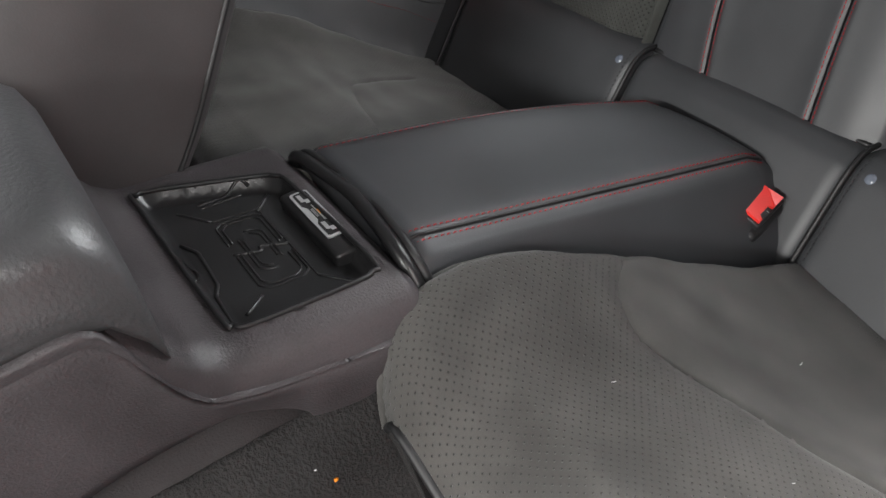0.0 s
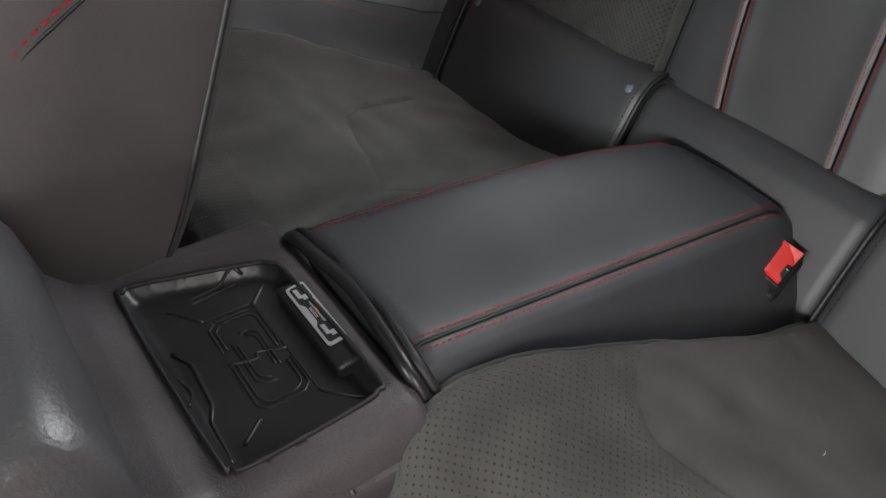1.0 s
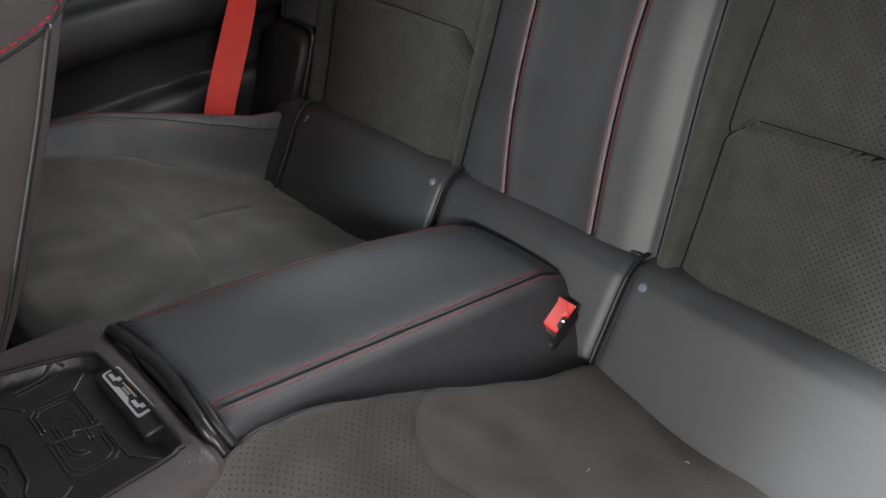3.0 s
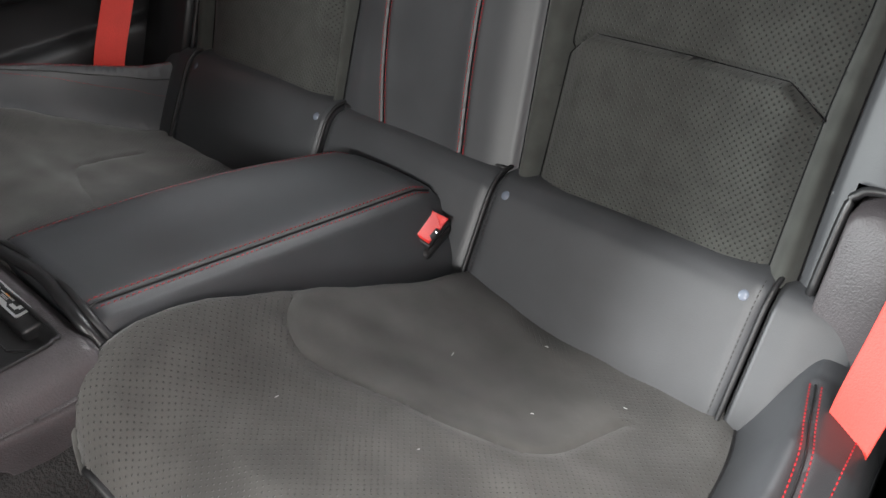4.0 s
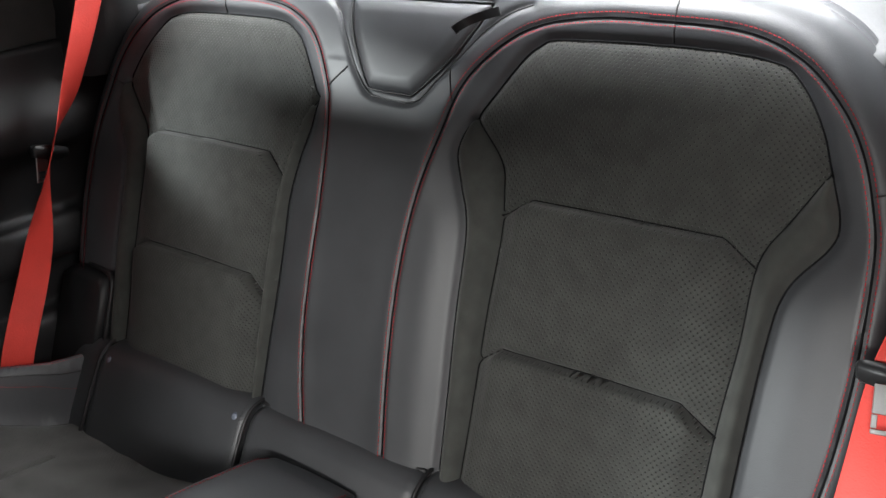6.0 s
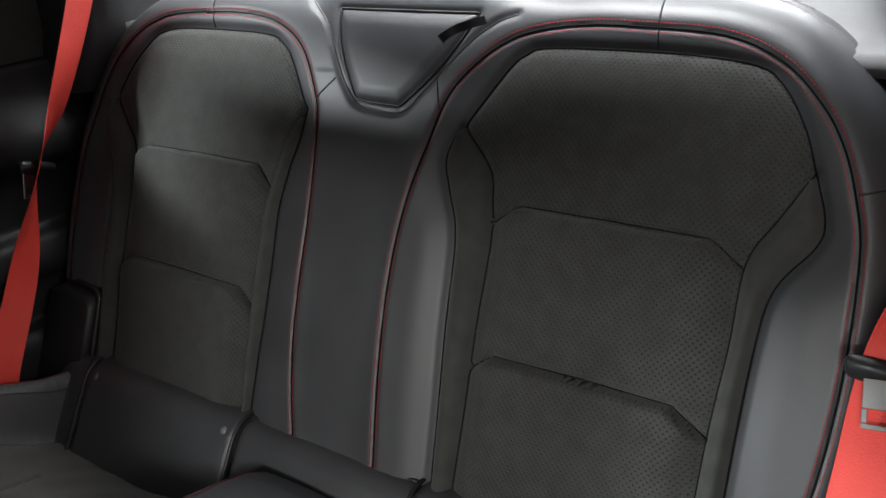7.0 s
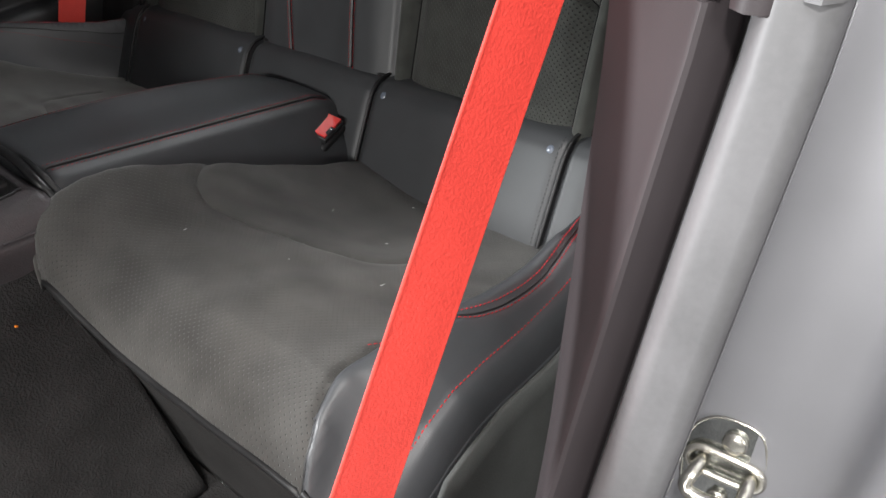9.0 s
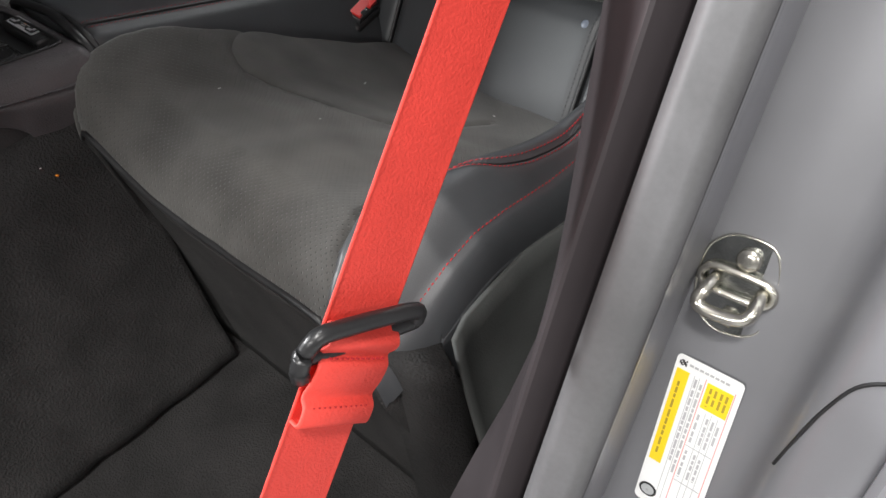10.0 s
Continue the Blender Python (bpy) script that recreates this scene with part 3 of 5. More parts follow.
def cush_z(X, Y, side=1):
    BOLST, EDGE_ST, CREST = CUSHION_LINES[side]
    z = np.interp(Y, CUSH_Y, CUSH_Z)
    xi = np.interp(Y, [p[0] for p in IN_EDGE], [p[1] for p in IN_EDGE])
    zi = np.interp(Y, [-0.522, -0.50, -0.48, -0.45, -0.42, -0.39, -0.36, -0.33, -0.30, -0.27, -0.24, -0.18, -0.12, 0.0], [0.425, 0.460, 0.475, 0.483, 0.484, 0.480, 0.470, 0.457, 0.442, 0.427, 0.410, 0.378, 0.344, 0.29])
    e = np.clip(X - xi, 0, 1)
    z = z + (zi - z + 0.006) * gauss(e, 0.085) - 0.014 * gauss(e, 0.008)
    xb = np.interp(Y, BOLST[:, 1], BOLST[:, 0])
    xe = np.interp(Y, EDGE_ST[:, 1], EDGE_ST[:, 0])
    ze = np.interp(Y, [-0.522, -0.48, -0.45, -0.42, -0.38, -0.337, -0.27, -0.20, -0.14, -0.03], [0.345, 0.372, 0.390, 0.405, 0.415, 0.412, 0.401, 0.396, 0.400, 0.372])
    zb = np.interp(Y, CUSH_Y, CUSH_Z)
    if side < 0:
        ze = np.interp(Y, [-0.522, -0.40, -0.26, -0.15, -0.05, 0.0], [0.450, 0.485, 0.470, 0.436, 0.404, 0.395])
        bowl = 0.036 * np.clip((-0.10 - Y) / 0.15, 0, 1) * gauss(np.clip(xb - X, 0, 1), 0.07)
        z, zb = z + bowl, zb + bowl
    k = np.clip((X - xb) / (xe - xb), 0, 1)
    hump = np.interp(Y, [-0.52, -0.45, -0.32, -0.22, -0.12, 0.0], [0.028, 0.030, 0.035, 0.019, 0.009, 0.008]) * (1.0 if side > 0 else 0.12)
    z = z + (ze - zb) * step01(k * (1.8 if side > 0 else 1.1)) + hump * np.sin(k ** 0.8 * math.pi)
    for line, depth, w in ((HORSE, 0.0030, 0.004), (BOLST, 0.006, 0.006), (CREST, 0.0035, 0.004)):
        d, _, _ = near(line, X, Y)
        z = z - depth * gauss(d, w)
    # soft wrinkles of a used seat
    z = z + np.where(X < xb, 0.0016 * np.sin(X * 38 + 9 * np.sin(Y * 11)) * np.sin(Y * 31 + 3 * np.sin(X * 17)), 0)
    # the outer edge of the bolster rolls down
    o = np.clip(X - xe, 0, 0.0248)
    z = z - (0.025 - np.sqrt(0.000625 - o * o)) * 2.4
    return z


def cush_place(X, Y, side=1, lift=0.0):
    Z = cush_z(X, Y, side) + lift
    # front roll: the skin dives at the front edge
    return np.stack([X if side > 0 else 2 * MID - X, Y, Z], -1)


def rear_cushion(side):
    top = thing("rear_seat_cushion", "dark grey suede rear seat cushion with a leather side bolster", "seat cushion",
                (0.33 if side > 0 else 2 * MID - 0.33, -0.28, 0.06), "rear seat cushions")
    BOLST, EDGE_ST, CREST = CUSHION_LINES[side]
    xi = lambda Y: np.interp(Y, [p[0] for p in IN_EDGE], [p[1] for p in IN_EDGE])
    xb = lambda Y: np.interp(Y, BOLST[:, 1], BOLST[:, 0])
    xe = lambda Y: np.interp(Y, EDGE_ST[:, 1], EDGE_ST[:, 0])
    inner = np.array([(x, y) for y, x in IN_EDGE])
    horse_in = np.vstack([HORSE, [(0.165, -0.06)]])
    regions = [("seat_panel", lambda X, Y: inside(horse_in, X, Y)),
               ("outer_panel", lambda X, Y: (X > xi(Y)) & (X < xb(Y))),
               ("bolster", lambda X, Y: (X >= xb(Y)) & (X < xe(Y) + 0.0235))]
    made = upholstery((0.076, 0.64 if side > 0 else 0.68, -0.522, -0.005), 0.0045, [HORSE, BOLST, inner, EDGE_ST + [0.0235, 0], CREST], regions, lambda X, Y: cush_place(X, Y, side))
    for key, me in made.items():
        if side < 0:
            me.flip_normals()
        me.materials.append(M_LEATHER if key == "bolster" else M_PERFCUSH if key == "outer_panel" else M_SUEDE)
        under(new(key, me), top)["label"] = {"bolster": "dark leather", "outer_panel": "grey suede", "seat_panel": "grey suede"}[key]
    lay = lambda P, lift: cush_place(np.array(P)[:, 0], np.array(P)[:, 1], side, lift)
    under(part("piping", tube(bmesh.new(), lay(even(BOLST, 0.006), 0.001), 0.0014, 6), M_BLACK), top)
    rimline = spline([(x + 0.001, y) for y, x in IN_EDGE if y > -0.525], 6)
    under(part("edge_roll", tube(bmesh.new(), lay(even(rimline, 0.006), -0.0025), 0.0045, 8), M_SUEDE), top)
    under(part("piping", tube(bmesh.new(), lay(even(CREST, 0.006), 0.0005), 0.0012, 6), M_BLACK), top)
    for line, d in ((EDGE_ST, 0.0), (CREST, -0.005), (CREST, 0.005)):
        P = even(line, 0.004)
        P = P + [d, 0]
        ob = under(part("stitching", stitches(lay(P, 0.0006), lambda p: (0, 0, 1), 0.004, 0.0016, 0.0006), M_THREAD), top)
        tagged(ob, "red thread", kind="stuff")
    # welt round the front edge and the front face down to the floor
    fr = [(x, -0.522) for x in np.linspace(0.134, 0.59, 60)]
    under(part("front_welt", tube(bmesh.new(), lay(fr, -0.002), 0.004, 8), M_BLACK), top)
    m = (lambda x: x) if side > 0 else (lambda x: 2 * MID - x)
    fz = lambda x: float(cush_z(np.array([x]), np.array([-0.522]), side)[0])
    bm = sheet(lambda x, t: (m(x), -0.524 + 0.05 * t + 0.012 * math.sin(t * 3.1), fz(x) - 0.004 - t * (fz(x) - 0.05)), list(np.linspace(0.130, 0.612, 40)), list(np.linspace(0, 1, 14)), 0.03, (0, -1, 0))
    under(part("front_face", bm, M_CARPET, label="black carpet-like fabric"), top)
    def iz(y):
        x = float(xi(y))
        return x, float(cush_z(np.array([x + 0.001]), np.array([y]), side)[0])
    bm = sheet(lambda y, t: (m(iz(y)[0] + 0.012 * t), y + 0.05 * t * max(0.0, min(1.0, (-y - 0.40) / 0.12)), iz(y)[1] * (1 - t) + 0.05 * t), list(np.linspace(-0.522, -0.02, 40)), list(np.linspace(0, 1, 8)), 0.02, (-side, 0, 0))
    under(part("inner_side", bm, M_CARPET), top)
    # outer side of the bolster
    def oz(y):
        x = float(np.interp(y, EDGE_ST[:, 1], EDGE_ST[:, 0])) + 0.0230
        return x, float(cush_z(np.array([x]), np.array([y]), side)[0])
    bm = sheet(lambda y, t: (m(oz(y)[0] + 0.004 * t), y, oz(y)[1] * (1 - t) + max(0.05, oz(y)[1] - 0.06) * t + 0.001), list(np.linspace(-0.470, -0.006, 30)), list(np.linspace(0, 1, 8)), 0.03, (side, 0, 0))
    under(part("side_face", bm, M_LEATHER), top)
    # carpeted base that wraps round the front corner
    ring = lambda t: [(m(x), y, z) for x, y, z in [(0.600, -0.505, 0.36 - 0.31 * t), (0.632, -0.500, 0.355 - 0.305 * t), (0.650, -0.488, 0.352 - 0.30 * t), (0.655, -0.470, 0.350 - 0.30 * t), (0.652 - 0.02 * t * t, -0.448 - 0.03 * abs(2 * t - 0.9) ** 2.2, 0.35 - 0.30 * t), (0.60, -0.44, 0.35 - 0.30 * t)]]
    under(part("carpet_corner", lathe_box(bmesh.new(), [ring(t) for t in np.linspace(0, 1, 14)]), M_CARPET, label="black carpet"), top)
    return top


# ---------------------------------------------------------------- centre tunnel cover
def tun(y):
    """The cover's top height, left and right stitched edges, and its foot on both sides, at y."""
    t = (y + 0.45) / 0.42
    z = np.interp(y, [-0.455, -0.44, -0.40, -0.05, -0.02, 0.0, 0.02], [0.490, 0.500, 0.490, 0.402, 0.385, 0.355, 0.31])
    return z, -0.100 + 0.022 * t, 0.055 + 0.011 * t, -0.14 - 0.03 * t, 0.100 + 0.035 * t


def far_bulge(y):
    """How much the cover's far edge stands above its top line."""
    return 0.012 * math.sin(math.pi * min(1.0, max(0.0, (y + 0.455) / 0.43)))


def tunnel_cover():
    top = thing("rear_tunnel_cover", "dark grey leather tunnel cover with two red double-stitched seams", "centre console", (MID, -0.24, 0.10))

    def section(y):
        z, l, r, fl, fr = tun(y)
        e = far_bulge(y)
        P = [(fr + 0.005, z - 0.20), (fr, z - 0.10), (r + 0.022, z - 0.022), (r + 0.010, z - 0.006), (r, z - 0.001), (r - 0.012, z + 0.003), ((l + r) / 2, z + 0.006),
             (l + 0.012, z + 0.003 + e), (l, z - 0.001 + e), (l - 0.010, z - 0.006 + e), (l - 0.022, z - 0.022 + e), (fl, z - 0.10), (fl - 0.005, z - 0.20)]
        return [(a, y, b) for a, b in spline(P, 4)]
    ys = list(np.linspace(-0.455, -0.44, 5)) + list(np.linspace(-0.43, -0.06, 40)) + list(np.linspace(-0.05, 0.015, 14))
    bm = bmesh.new()
    lathe_box(bm, [section(y) for y in ys])
    under(part("leather_cover", bm, M_LEATHER, label="dark grey leather"), top)
    for side in (1, 2):
        for d in (-0.0046, 0.0046):
            P = [(tun(y)[side] + d, y, tun(y)[0] + 0.0008 - 0.0035 * (1 if (d > 0) == (side == 2) else -0.35) + (far_bulge(y) if side == 1 else 0)) for y in np.linspace(-0.446, -0.028, 90)]
            ob = under(part("stitching", stitches(P, lambda p: (0, 0.2, 1), 0.0042, 0.0016, 0.0007), M_THREAD), top)
            tagged(ob, "red thread", kind="stuff")
        P = [(tun(y)[side], y, tun(y)[0] + 0.0003 + (far_bulge(y) if side == 1 else 0)) for y in np.linspace(-0.448, -0.026, 70)]
        under(part("welt", tube(bmesh.new(), P, 0.0016, 6), M_BLACK), top)
    for y, r in ((-0.4565, 0.006), (-0.4475, 0.0045)):
        z, l, rr, fl, fr = tun(-0.44)
        P = spline([(fr - 0.002, y + 0.004, z - 0.06), (rr + 0.026, y + 0.002, z - 0.024), (rr + 0.008, y, z - 0.004), (rr - 0.02, y + 0.003, z - 0.001), ((l + rr) / 2, y + 0.008, z), (l + 0.02, y + 0.003, z - 0.001), (l - 0.008, y, z - 0.004), (l - 0.026, y + 0.002, z - 0.024), (fl + 0.01, y + 0.004, z - 0.06)], 6)
        under(part("front_welt", tube(bmesh.new(), P, r, 8), M_BLACK if r < 0.005 else M_RUBBER), top)
    return top


# ---------------------------------------------------------------- low panels between cushions and backrest
RISE = spline([(-0.085, 0.27), (-0.068, 0.30), (-0.030, 0.358), (-0.004, 0.396), (0.008, 0.408), (0.022, 0.414), (0.05, 0.412)], 6)


def riser(x0, x1, lift, name, label):
    top = thing(name, label, "trim panel", ((x0 + x1) / 2, 0.0, 0.25))
    T = np.gradient(RISE, axis=0)
    T /= np.linalg.norm(T, axis=1)[:, None]
    N = np.stack([-T[:, 1], T[:, 0]], 1)
    prof = RISE + N * lift
    us = np.linspace(x0, x1, 50)

    def fn(x, i):
        e = min(x - x0, x1 - x)
        d = -0.006 * math.exp(-(e / 0.006) ** 2) + 0.003 * math.sin((x - x0) / (x1 - x0) * math.pi)
        p = prof[int(i)] + N[int(i)] * d
        return (x, p[0], p[1])
    bm = sheet(fn, us, list(range(len(prof))), 0.02, (0, -0.8, 0.6))
    under(part("leather_panel", bm, M_LEATHER, label="dark grey leather"), top)
    return top, prof


def risers():
    for s in (-1, 1):
        a, b = (0.146, 0.482)
        if s < 0:
            a, b = 2 * MID - b, 2 * MID - a
        top, prof = riser(a, b, 0.004, "lower_back_panel", "dark grey leather flap held by two clear snaps")
        for e in (a, b):
            P = [(e, p[0], p[1]) for p in prof]
            under(part("piping", tube(bmesh.new(), P, 0.0030, 8), M_BLACK), top)
        for e, q in ((a, 1), (b, -1)):
            ob = under(part("stitching", stitches([(e + q * 0.010, p[0] - 0.0016, p[1] + 0.0016) for p in prof[4:-6]], lambda p: (0, -0.8, 0.6), 0.0035, 0.0025, 0.0005), M_BLACK), top)
            tagged(ob, "black thread", kind="stuff")
        for e in (0.168, 0.459):
            x = e if s > 0 else 2 * MID - e
            bm = bmesh.new()
            m = look((x, 0.0005, 0.4045), (x, 0.6, -0.05)) @ Matrix.Identity(4)
            rings = [(0.0, 0.0035), (0.0035, 0.0036), (0.0052, 0.0026), (0.0068, 0.0012), (0.0072, -0.001)]
            seg = 20
            lathe_box(bm, [[m @ Vector((max(r, 1e-4) * math.cos(2 * math.pi * j / seg), max(r, 1e-4) * math.sin(2 * math.pi * j / seg), h)) for j in range(seg)] for r, h in rings])
            ob = under(part("snap", bm, M_SNAP, label="translucent plastic snap"), top)
    top, prof = riser(2 * MID - 0.144, 0.144, 0.001, "middle_back_panel", "dark grey leather panel behind the tunnel cover")
    P = [(x, prof[-4][0], prof[-4][1] + 0.001) for x in np.linspace(2 * MID - 0.142, 0.142, 40)]
    under(part("edge_roll", tube(bmesh.new(), P, 0.0030, 8), M_BLACK), top)


# ---------------------------------------------------------------- buckles
def buckle(place, axis, wide):
    """A buckle whose release button faces along axis; its width lies along wide."""
    top = thing("seat_belt_buckle", "black seat belt buckle with a red release button", "buckle", place, "rear belt buckles")
    z = Vector(axis).normalized()
    x = Vector(wide)
    x = (x - z * x.dot(z)).normalized()
    m = Matrix((x, z.cross(x), z)).transposed().to_4x4()
    put = lambda bm: ([setattr(v, "co", m @ v.co) for v in bm.verts], bm)[1]
    part("body", put(box(bmesh.new(), (-0.0245, -0.0145, -0.05), (0.0245, 0.0145, 0.0), None, 0.002, 2)), M_BLACKPL, top)
    part("surround", put(box(bmesh.new(), (-0.031, -0.0195, -0.05), (0.034, 0.0205, -0.0075), None, 0.006, 3)), M_BLACK, top, "soft black collar")
    bm = slab(bmesh.new(), [(-0.0215, -0.0118), (0.0215, -0.0118), (0.0215, 0.0112), (0.0155, 0.0112), (0.0140, 0.0050), (-0.0030, 0.0050), (-0.0050, 0.0112), (-0.0215, 0.0112)], 0.006, Matrix.Translation((0, 0, 0.0032)))
    bmesh.ops.bevel(bm, geom=[e for e in bm.edges if all(v.co.z > 0 for v in e.verts)], offset=0.0010, segments=2, profile=0.5, affect="EDGES")
    button = part("button", put(bm), M_REDPL, top, "red release button", smooth=False)
    bm = bmesh.new()
    lathe_box(bm, [[(-0.0212, -0.0060, h), (-0.0212, 0.0110, h + 0.0030 * (h > 0)), (-0.0060, 0.0110, h + 0.0016 * (h > 0))] for h in (-0.002, 0.0034)])
    part("button_ramp", put(bm), M_REDPL, button, smooth=False)
    part("slot", put(box(bmesh.new(), (-0.0035, 0.0050, -0.006), (0.0145, 0.0125, 0.0012), None, 0.0008, 2)), M_BLACK, top)
    bm = box(bmesh.new(), (0.002, 0.0075, 0.0), (0.004, 0.0110, 0.0030), None, 0.0004, 1)
    part("catch", put(bm), M_STEELDARK, top, "steel catch", smooth=False)
    return top


# ---------------------------------------------------------------- belts
def webbing(bm, pts, width, across, thick=0.0018):
    """A flat strap along points, its width lying along the vectors across."""
    rows = []
    P = [Vector(p) for p in pts]
    for i, p in enumerate(P):
        a = Vector(across[i] if hasattr(across[0], "__len__") else across).normalized()
        d = (P[min(i + 1, len(P) - 1)] - P[max(i - 1, 0)]).normalized()
        a = (a - d * a.dot(d)).normalized()
        n = a.cross(d)
        top = [(-1, 0.3), (-0.95, 1)] + [(-0.9 + 1.8 * k / 22, 0.95 if k % 2 else 0.15) for k in range(23)] + [(0.95, 1), (1, 0.3)]
        rows.append([p + a * width * s / 2 + n * thick * h / 2 for s, h in top + [(1, -0.3), (0.95, -1), (0, -0.9), (-0.95, -1), (-1, -0.3)]])
    return lathe_box(bm, rows)


# ---------------------------------------------------------------- front console
TRAY = spline([(-0.070, -0.480), (-0.090, -0.486), (-0.100, -0.502), (-0.128, -0.578), (-0.126, -0.592), (-0.112, -0.597), (0.055, -0.593), (0.070, -0.588), (0.076, -0.575), (0.074, -0.500), (0.070, -0.484), (0.056, -0.477)], 4, closed=True)


def console_z(X, Y):
    base = np.interp(Y, [-1.2, -0.70, -0.672, -0.655, -0.64, -0.62, -0.605, -0.59, -0.49, -0.468, -0.460], [0.602, 0.600, 0.597, 0.585, 0.560, 0.528, 0.516, 0.512, 0.499, 0.496, 0.488])
    base = base - 0.006 * np.clip((-0.09 - X) / 0.05, 0, 1)
    for e, s in ((0.106, 1), (-0.175, -1)):
        o = np.clip(1 - (e - X) * s / 0.030, 0, 0.999)
        base = base - 0.034 * (1 - np.sqrt(1 - o * o))
    d, _, _ = near(TRAY, X, Y, True)
    ins = inside(TRAY, X, Y)
    base = base + np.where(ins, -0.013 * step01(d / 0.008), 0.0015 * gauss(d, 0.004))
    return base


def front_console():
    top = thing("front_centre_console", "grained dark grey plastic centre console with a rubber-lined tray", "centre console", (-0.02, -0.75, 0.05))
    place = lambda X, Y: np.stack([X, Y, console_z(X, Y)], -1)
    made = upholstery((-0.175, 0.106, -1.05, -0.460), 0.0040, [np.vstack([TRAY, TRAY[:1]])],
                      [("tray_mat", lambda X, Y: inside(TRAY, X, Y)), ("upper_shell", lambda X, Y: X > -9)], place)
    for k, me in made.items():
        me.materials.append(M_RUBBER if k == "tray_mat" else M_GREYPL)
        under(new(k, me), top)["label"] = "black rubber" if k == "tray_mat" else "grained dark grey plastic"
    # rim cord of the tray
    P = place(TRAY[:, 0], TRAY[:, 1])
    under(part("tray_rim", tube(bmesh.new(), np.vstack([P, P[:1]]) + [0, 0, 0.0005], 0.0022, 6, False), M_BLACK), top)
    # the side that faces the door: an upper band, a lower panel and a darker kick pad, with gaps between
    seam = spline([(-1.05, 0.560), (-0.76, 0.585), (-0.706, 0.589), (-0.672, 0.590), (-0.658, 0.578), (-0.649, 0.551), (-0.636, 0.517), (-0.622, 0.498), (-0.600, 0.488), (-0.574, 0.480), (-0.492, 0.463), (-0.458, 0.458)], 6)
    edge = lambda y: float(console_z(np.array([0.106]), np.array([y]))[0])
    sy = lambda y: float(np.interp(y, seam[:, 0], seam[:, 1]))
    ys = list(np.linspace(-1.05, -0.46, 80))
    bm = sheet(lambda y, t: (0.106 + 0.004 * math.sin(t * math.pi / 2), y, edge(y) * (1 - t) + (sy(y) + 0.0012) * t), ys, list(np.linspace(0, 1, 8)), 0.02, (1, 0, 0))
    under(part("upper_side", bm, M_GREYPL), top)
    kick = spline([(-1.05, 0.36), (-0.80, 0.44), (-0.70, 0.468), (-0.62, 0.470), (-0.590, 0.458), (-0.565, 0.436), (-0.546, 0.396), (-0.46, 0.30)], 6)
    ky = lambda y: float(np.interp(y, kick[:, 0], kick[:, 1]))
    bm = sheet(lambda y, t: (0.111 - 0.003 * math.exp(-(t / 0.06) ** 2) - 0.010 * t, y, (sy(y) - 0.0012) * (1 - t) + min(ky(y), sy(y) - 0.02) * t), ys, list(np.linspace(0, 1, 16)), 0.02, (1, 0, 0))
    under(part("side_panel", bm, M_GREYPL), top)
    bm = sheet(lambda y, t: (0.096 - 0.01 * t, y, min(ky(y), sy(y) - 0.02) * (1 - t) + 0.04 * t), ys, list(np.linspace(0, 1, 6)), 0.02, (1, 0, 0))
    under(part("kick_pad", bm, M_CARPETGREY, label="dark grey felt kick pad"), top)
    bm = sheet(lambda y, t: (-0.175 + 0.002 * t, y, float(console_z(np.array([-0.175]), np.array([y]))[0]) * (1 - t) + 0.04 * t), ys, list(np.linspace(0, 1, 4)), 0.02, (-1, 0, 0))
    under(part("far_side", bm, M_GREYPL), top)
    bm = sheet(lambda x, t: (x, -0.460 + 0.002 * t, float(console_z(np.array([x]), np.array([-0.460]))[0]) * (1 - t) + 0.04 * t), list(np.linspace(-0.175, 0.106, 20)), list(np.linspace(0, 1, 4)), 0.01, (0, 1, 0))
    under(part("rear_end", bm, M_BLACK), top)
    # armrest lid
    rows = []
    for y, h, w in ((-0.6345, 0.578, 0.93), (-0.6325, 0.600, 0.95), (-0.6335, 0.622, 0.97), (-0.640, 0.640, 0.985), (-0.655, 0.651, 0.995), (-0.69, 0.657, 1.0), (-0.80, 0.660, 1.0), (-1.05, 0.655, 1.0)):
        z0 = min(h - 0.004, float(np.interp(y, [-0.70, -0.66, -0.645, -0.63], [0.590, 0.586, 0.574, 0.530])))
        prof = spline([(0.104, z0), (0.106, z0 + (h - z0) * 0.35), (0.098, z0 + (h - z0) * 0.78), (0.070, h - 0.003), (0.0, h), (-0.09, h - 0.003), (-0.128, z0 + (h - z0) * 0.75), (-0.142, z0)], 5)
        rows.append([(-0.02 + (x + 0.02) * w, y, z) for x, z in prof])
    under(part("armrest_lid", lathe_box(bmesh.new(), rows), M_VINYL, label="grained black vinyl armrest lid"), top)
    # raised marks of the mat
    zt = lambda x, y: float(console_z(np.array([x]), np.array([y]))[0])
    def cord(P, r=0.0011):
        Q = even(np.array(P), 0.004)
        ob = under(part("mat_rib", tube(bmesh.new(), [(x, y, zt(x, y) + 0.0002) for x, y in Q], r, 6), M_RUBBER), top)
    def ring(cx, cy, hx, hy, cut):
        c = 0.006
        full = [(-hx, -hy + c), (-hx, hy - c), (-hx + c, hy), (hx - c, hy), (hx, hy - c), (hx, -hy + c), (hx - c, -hy), (-hx + c, -hy), (-hx, -hy + c)]
        E = even(np.array(full), 0.002)
        n = len(E)
        for a, b in cut:
            cord([(cx + x * 1.0, cy + y) for x, y in E[int(a * n):int(b * n)]])
    cx, cy = -0.017, -0.534
    ring(cx, cy, 0.048, 0.0195, ((0.0, 0.30), (0.36, 0.80), (0.86, 1.0)))
    ring(cx, cy, 0.044, 0.0160, ((0.0, 0.30), (0.36, 0.80), (0.86, 1.0)))
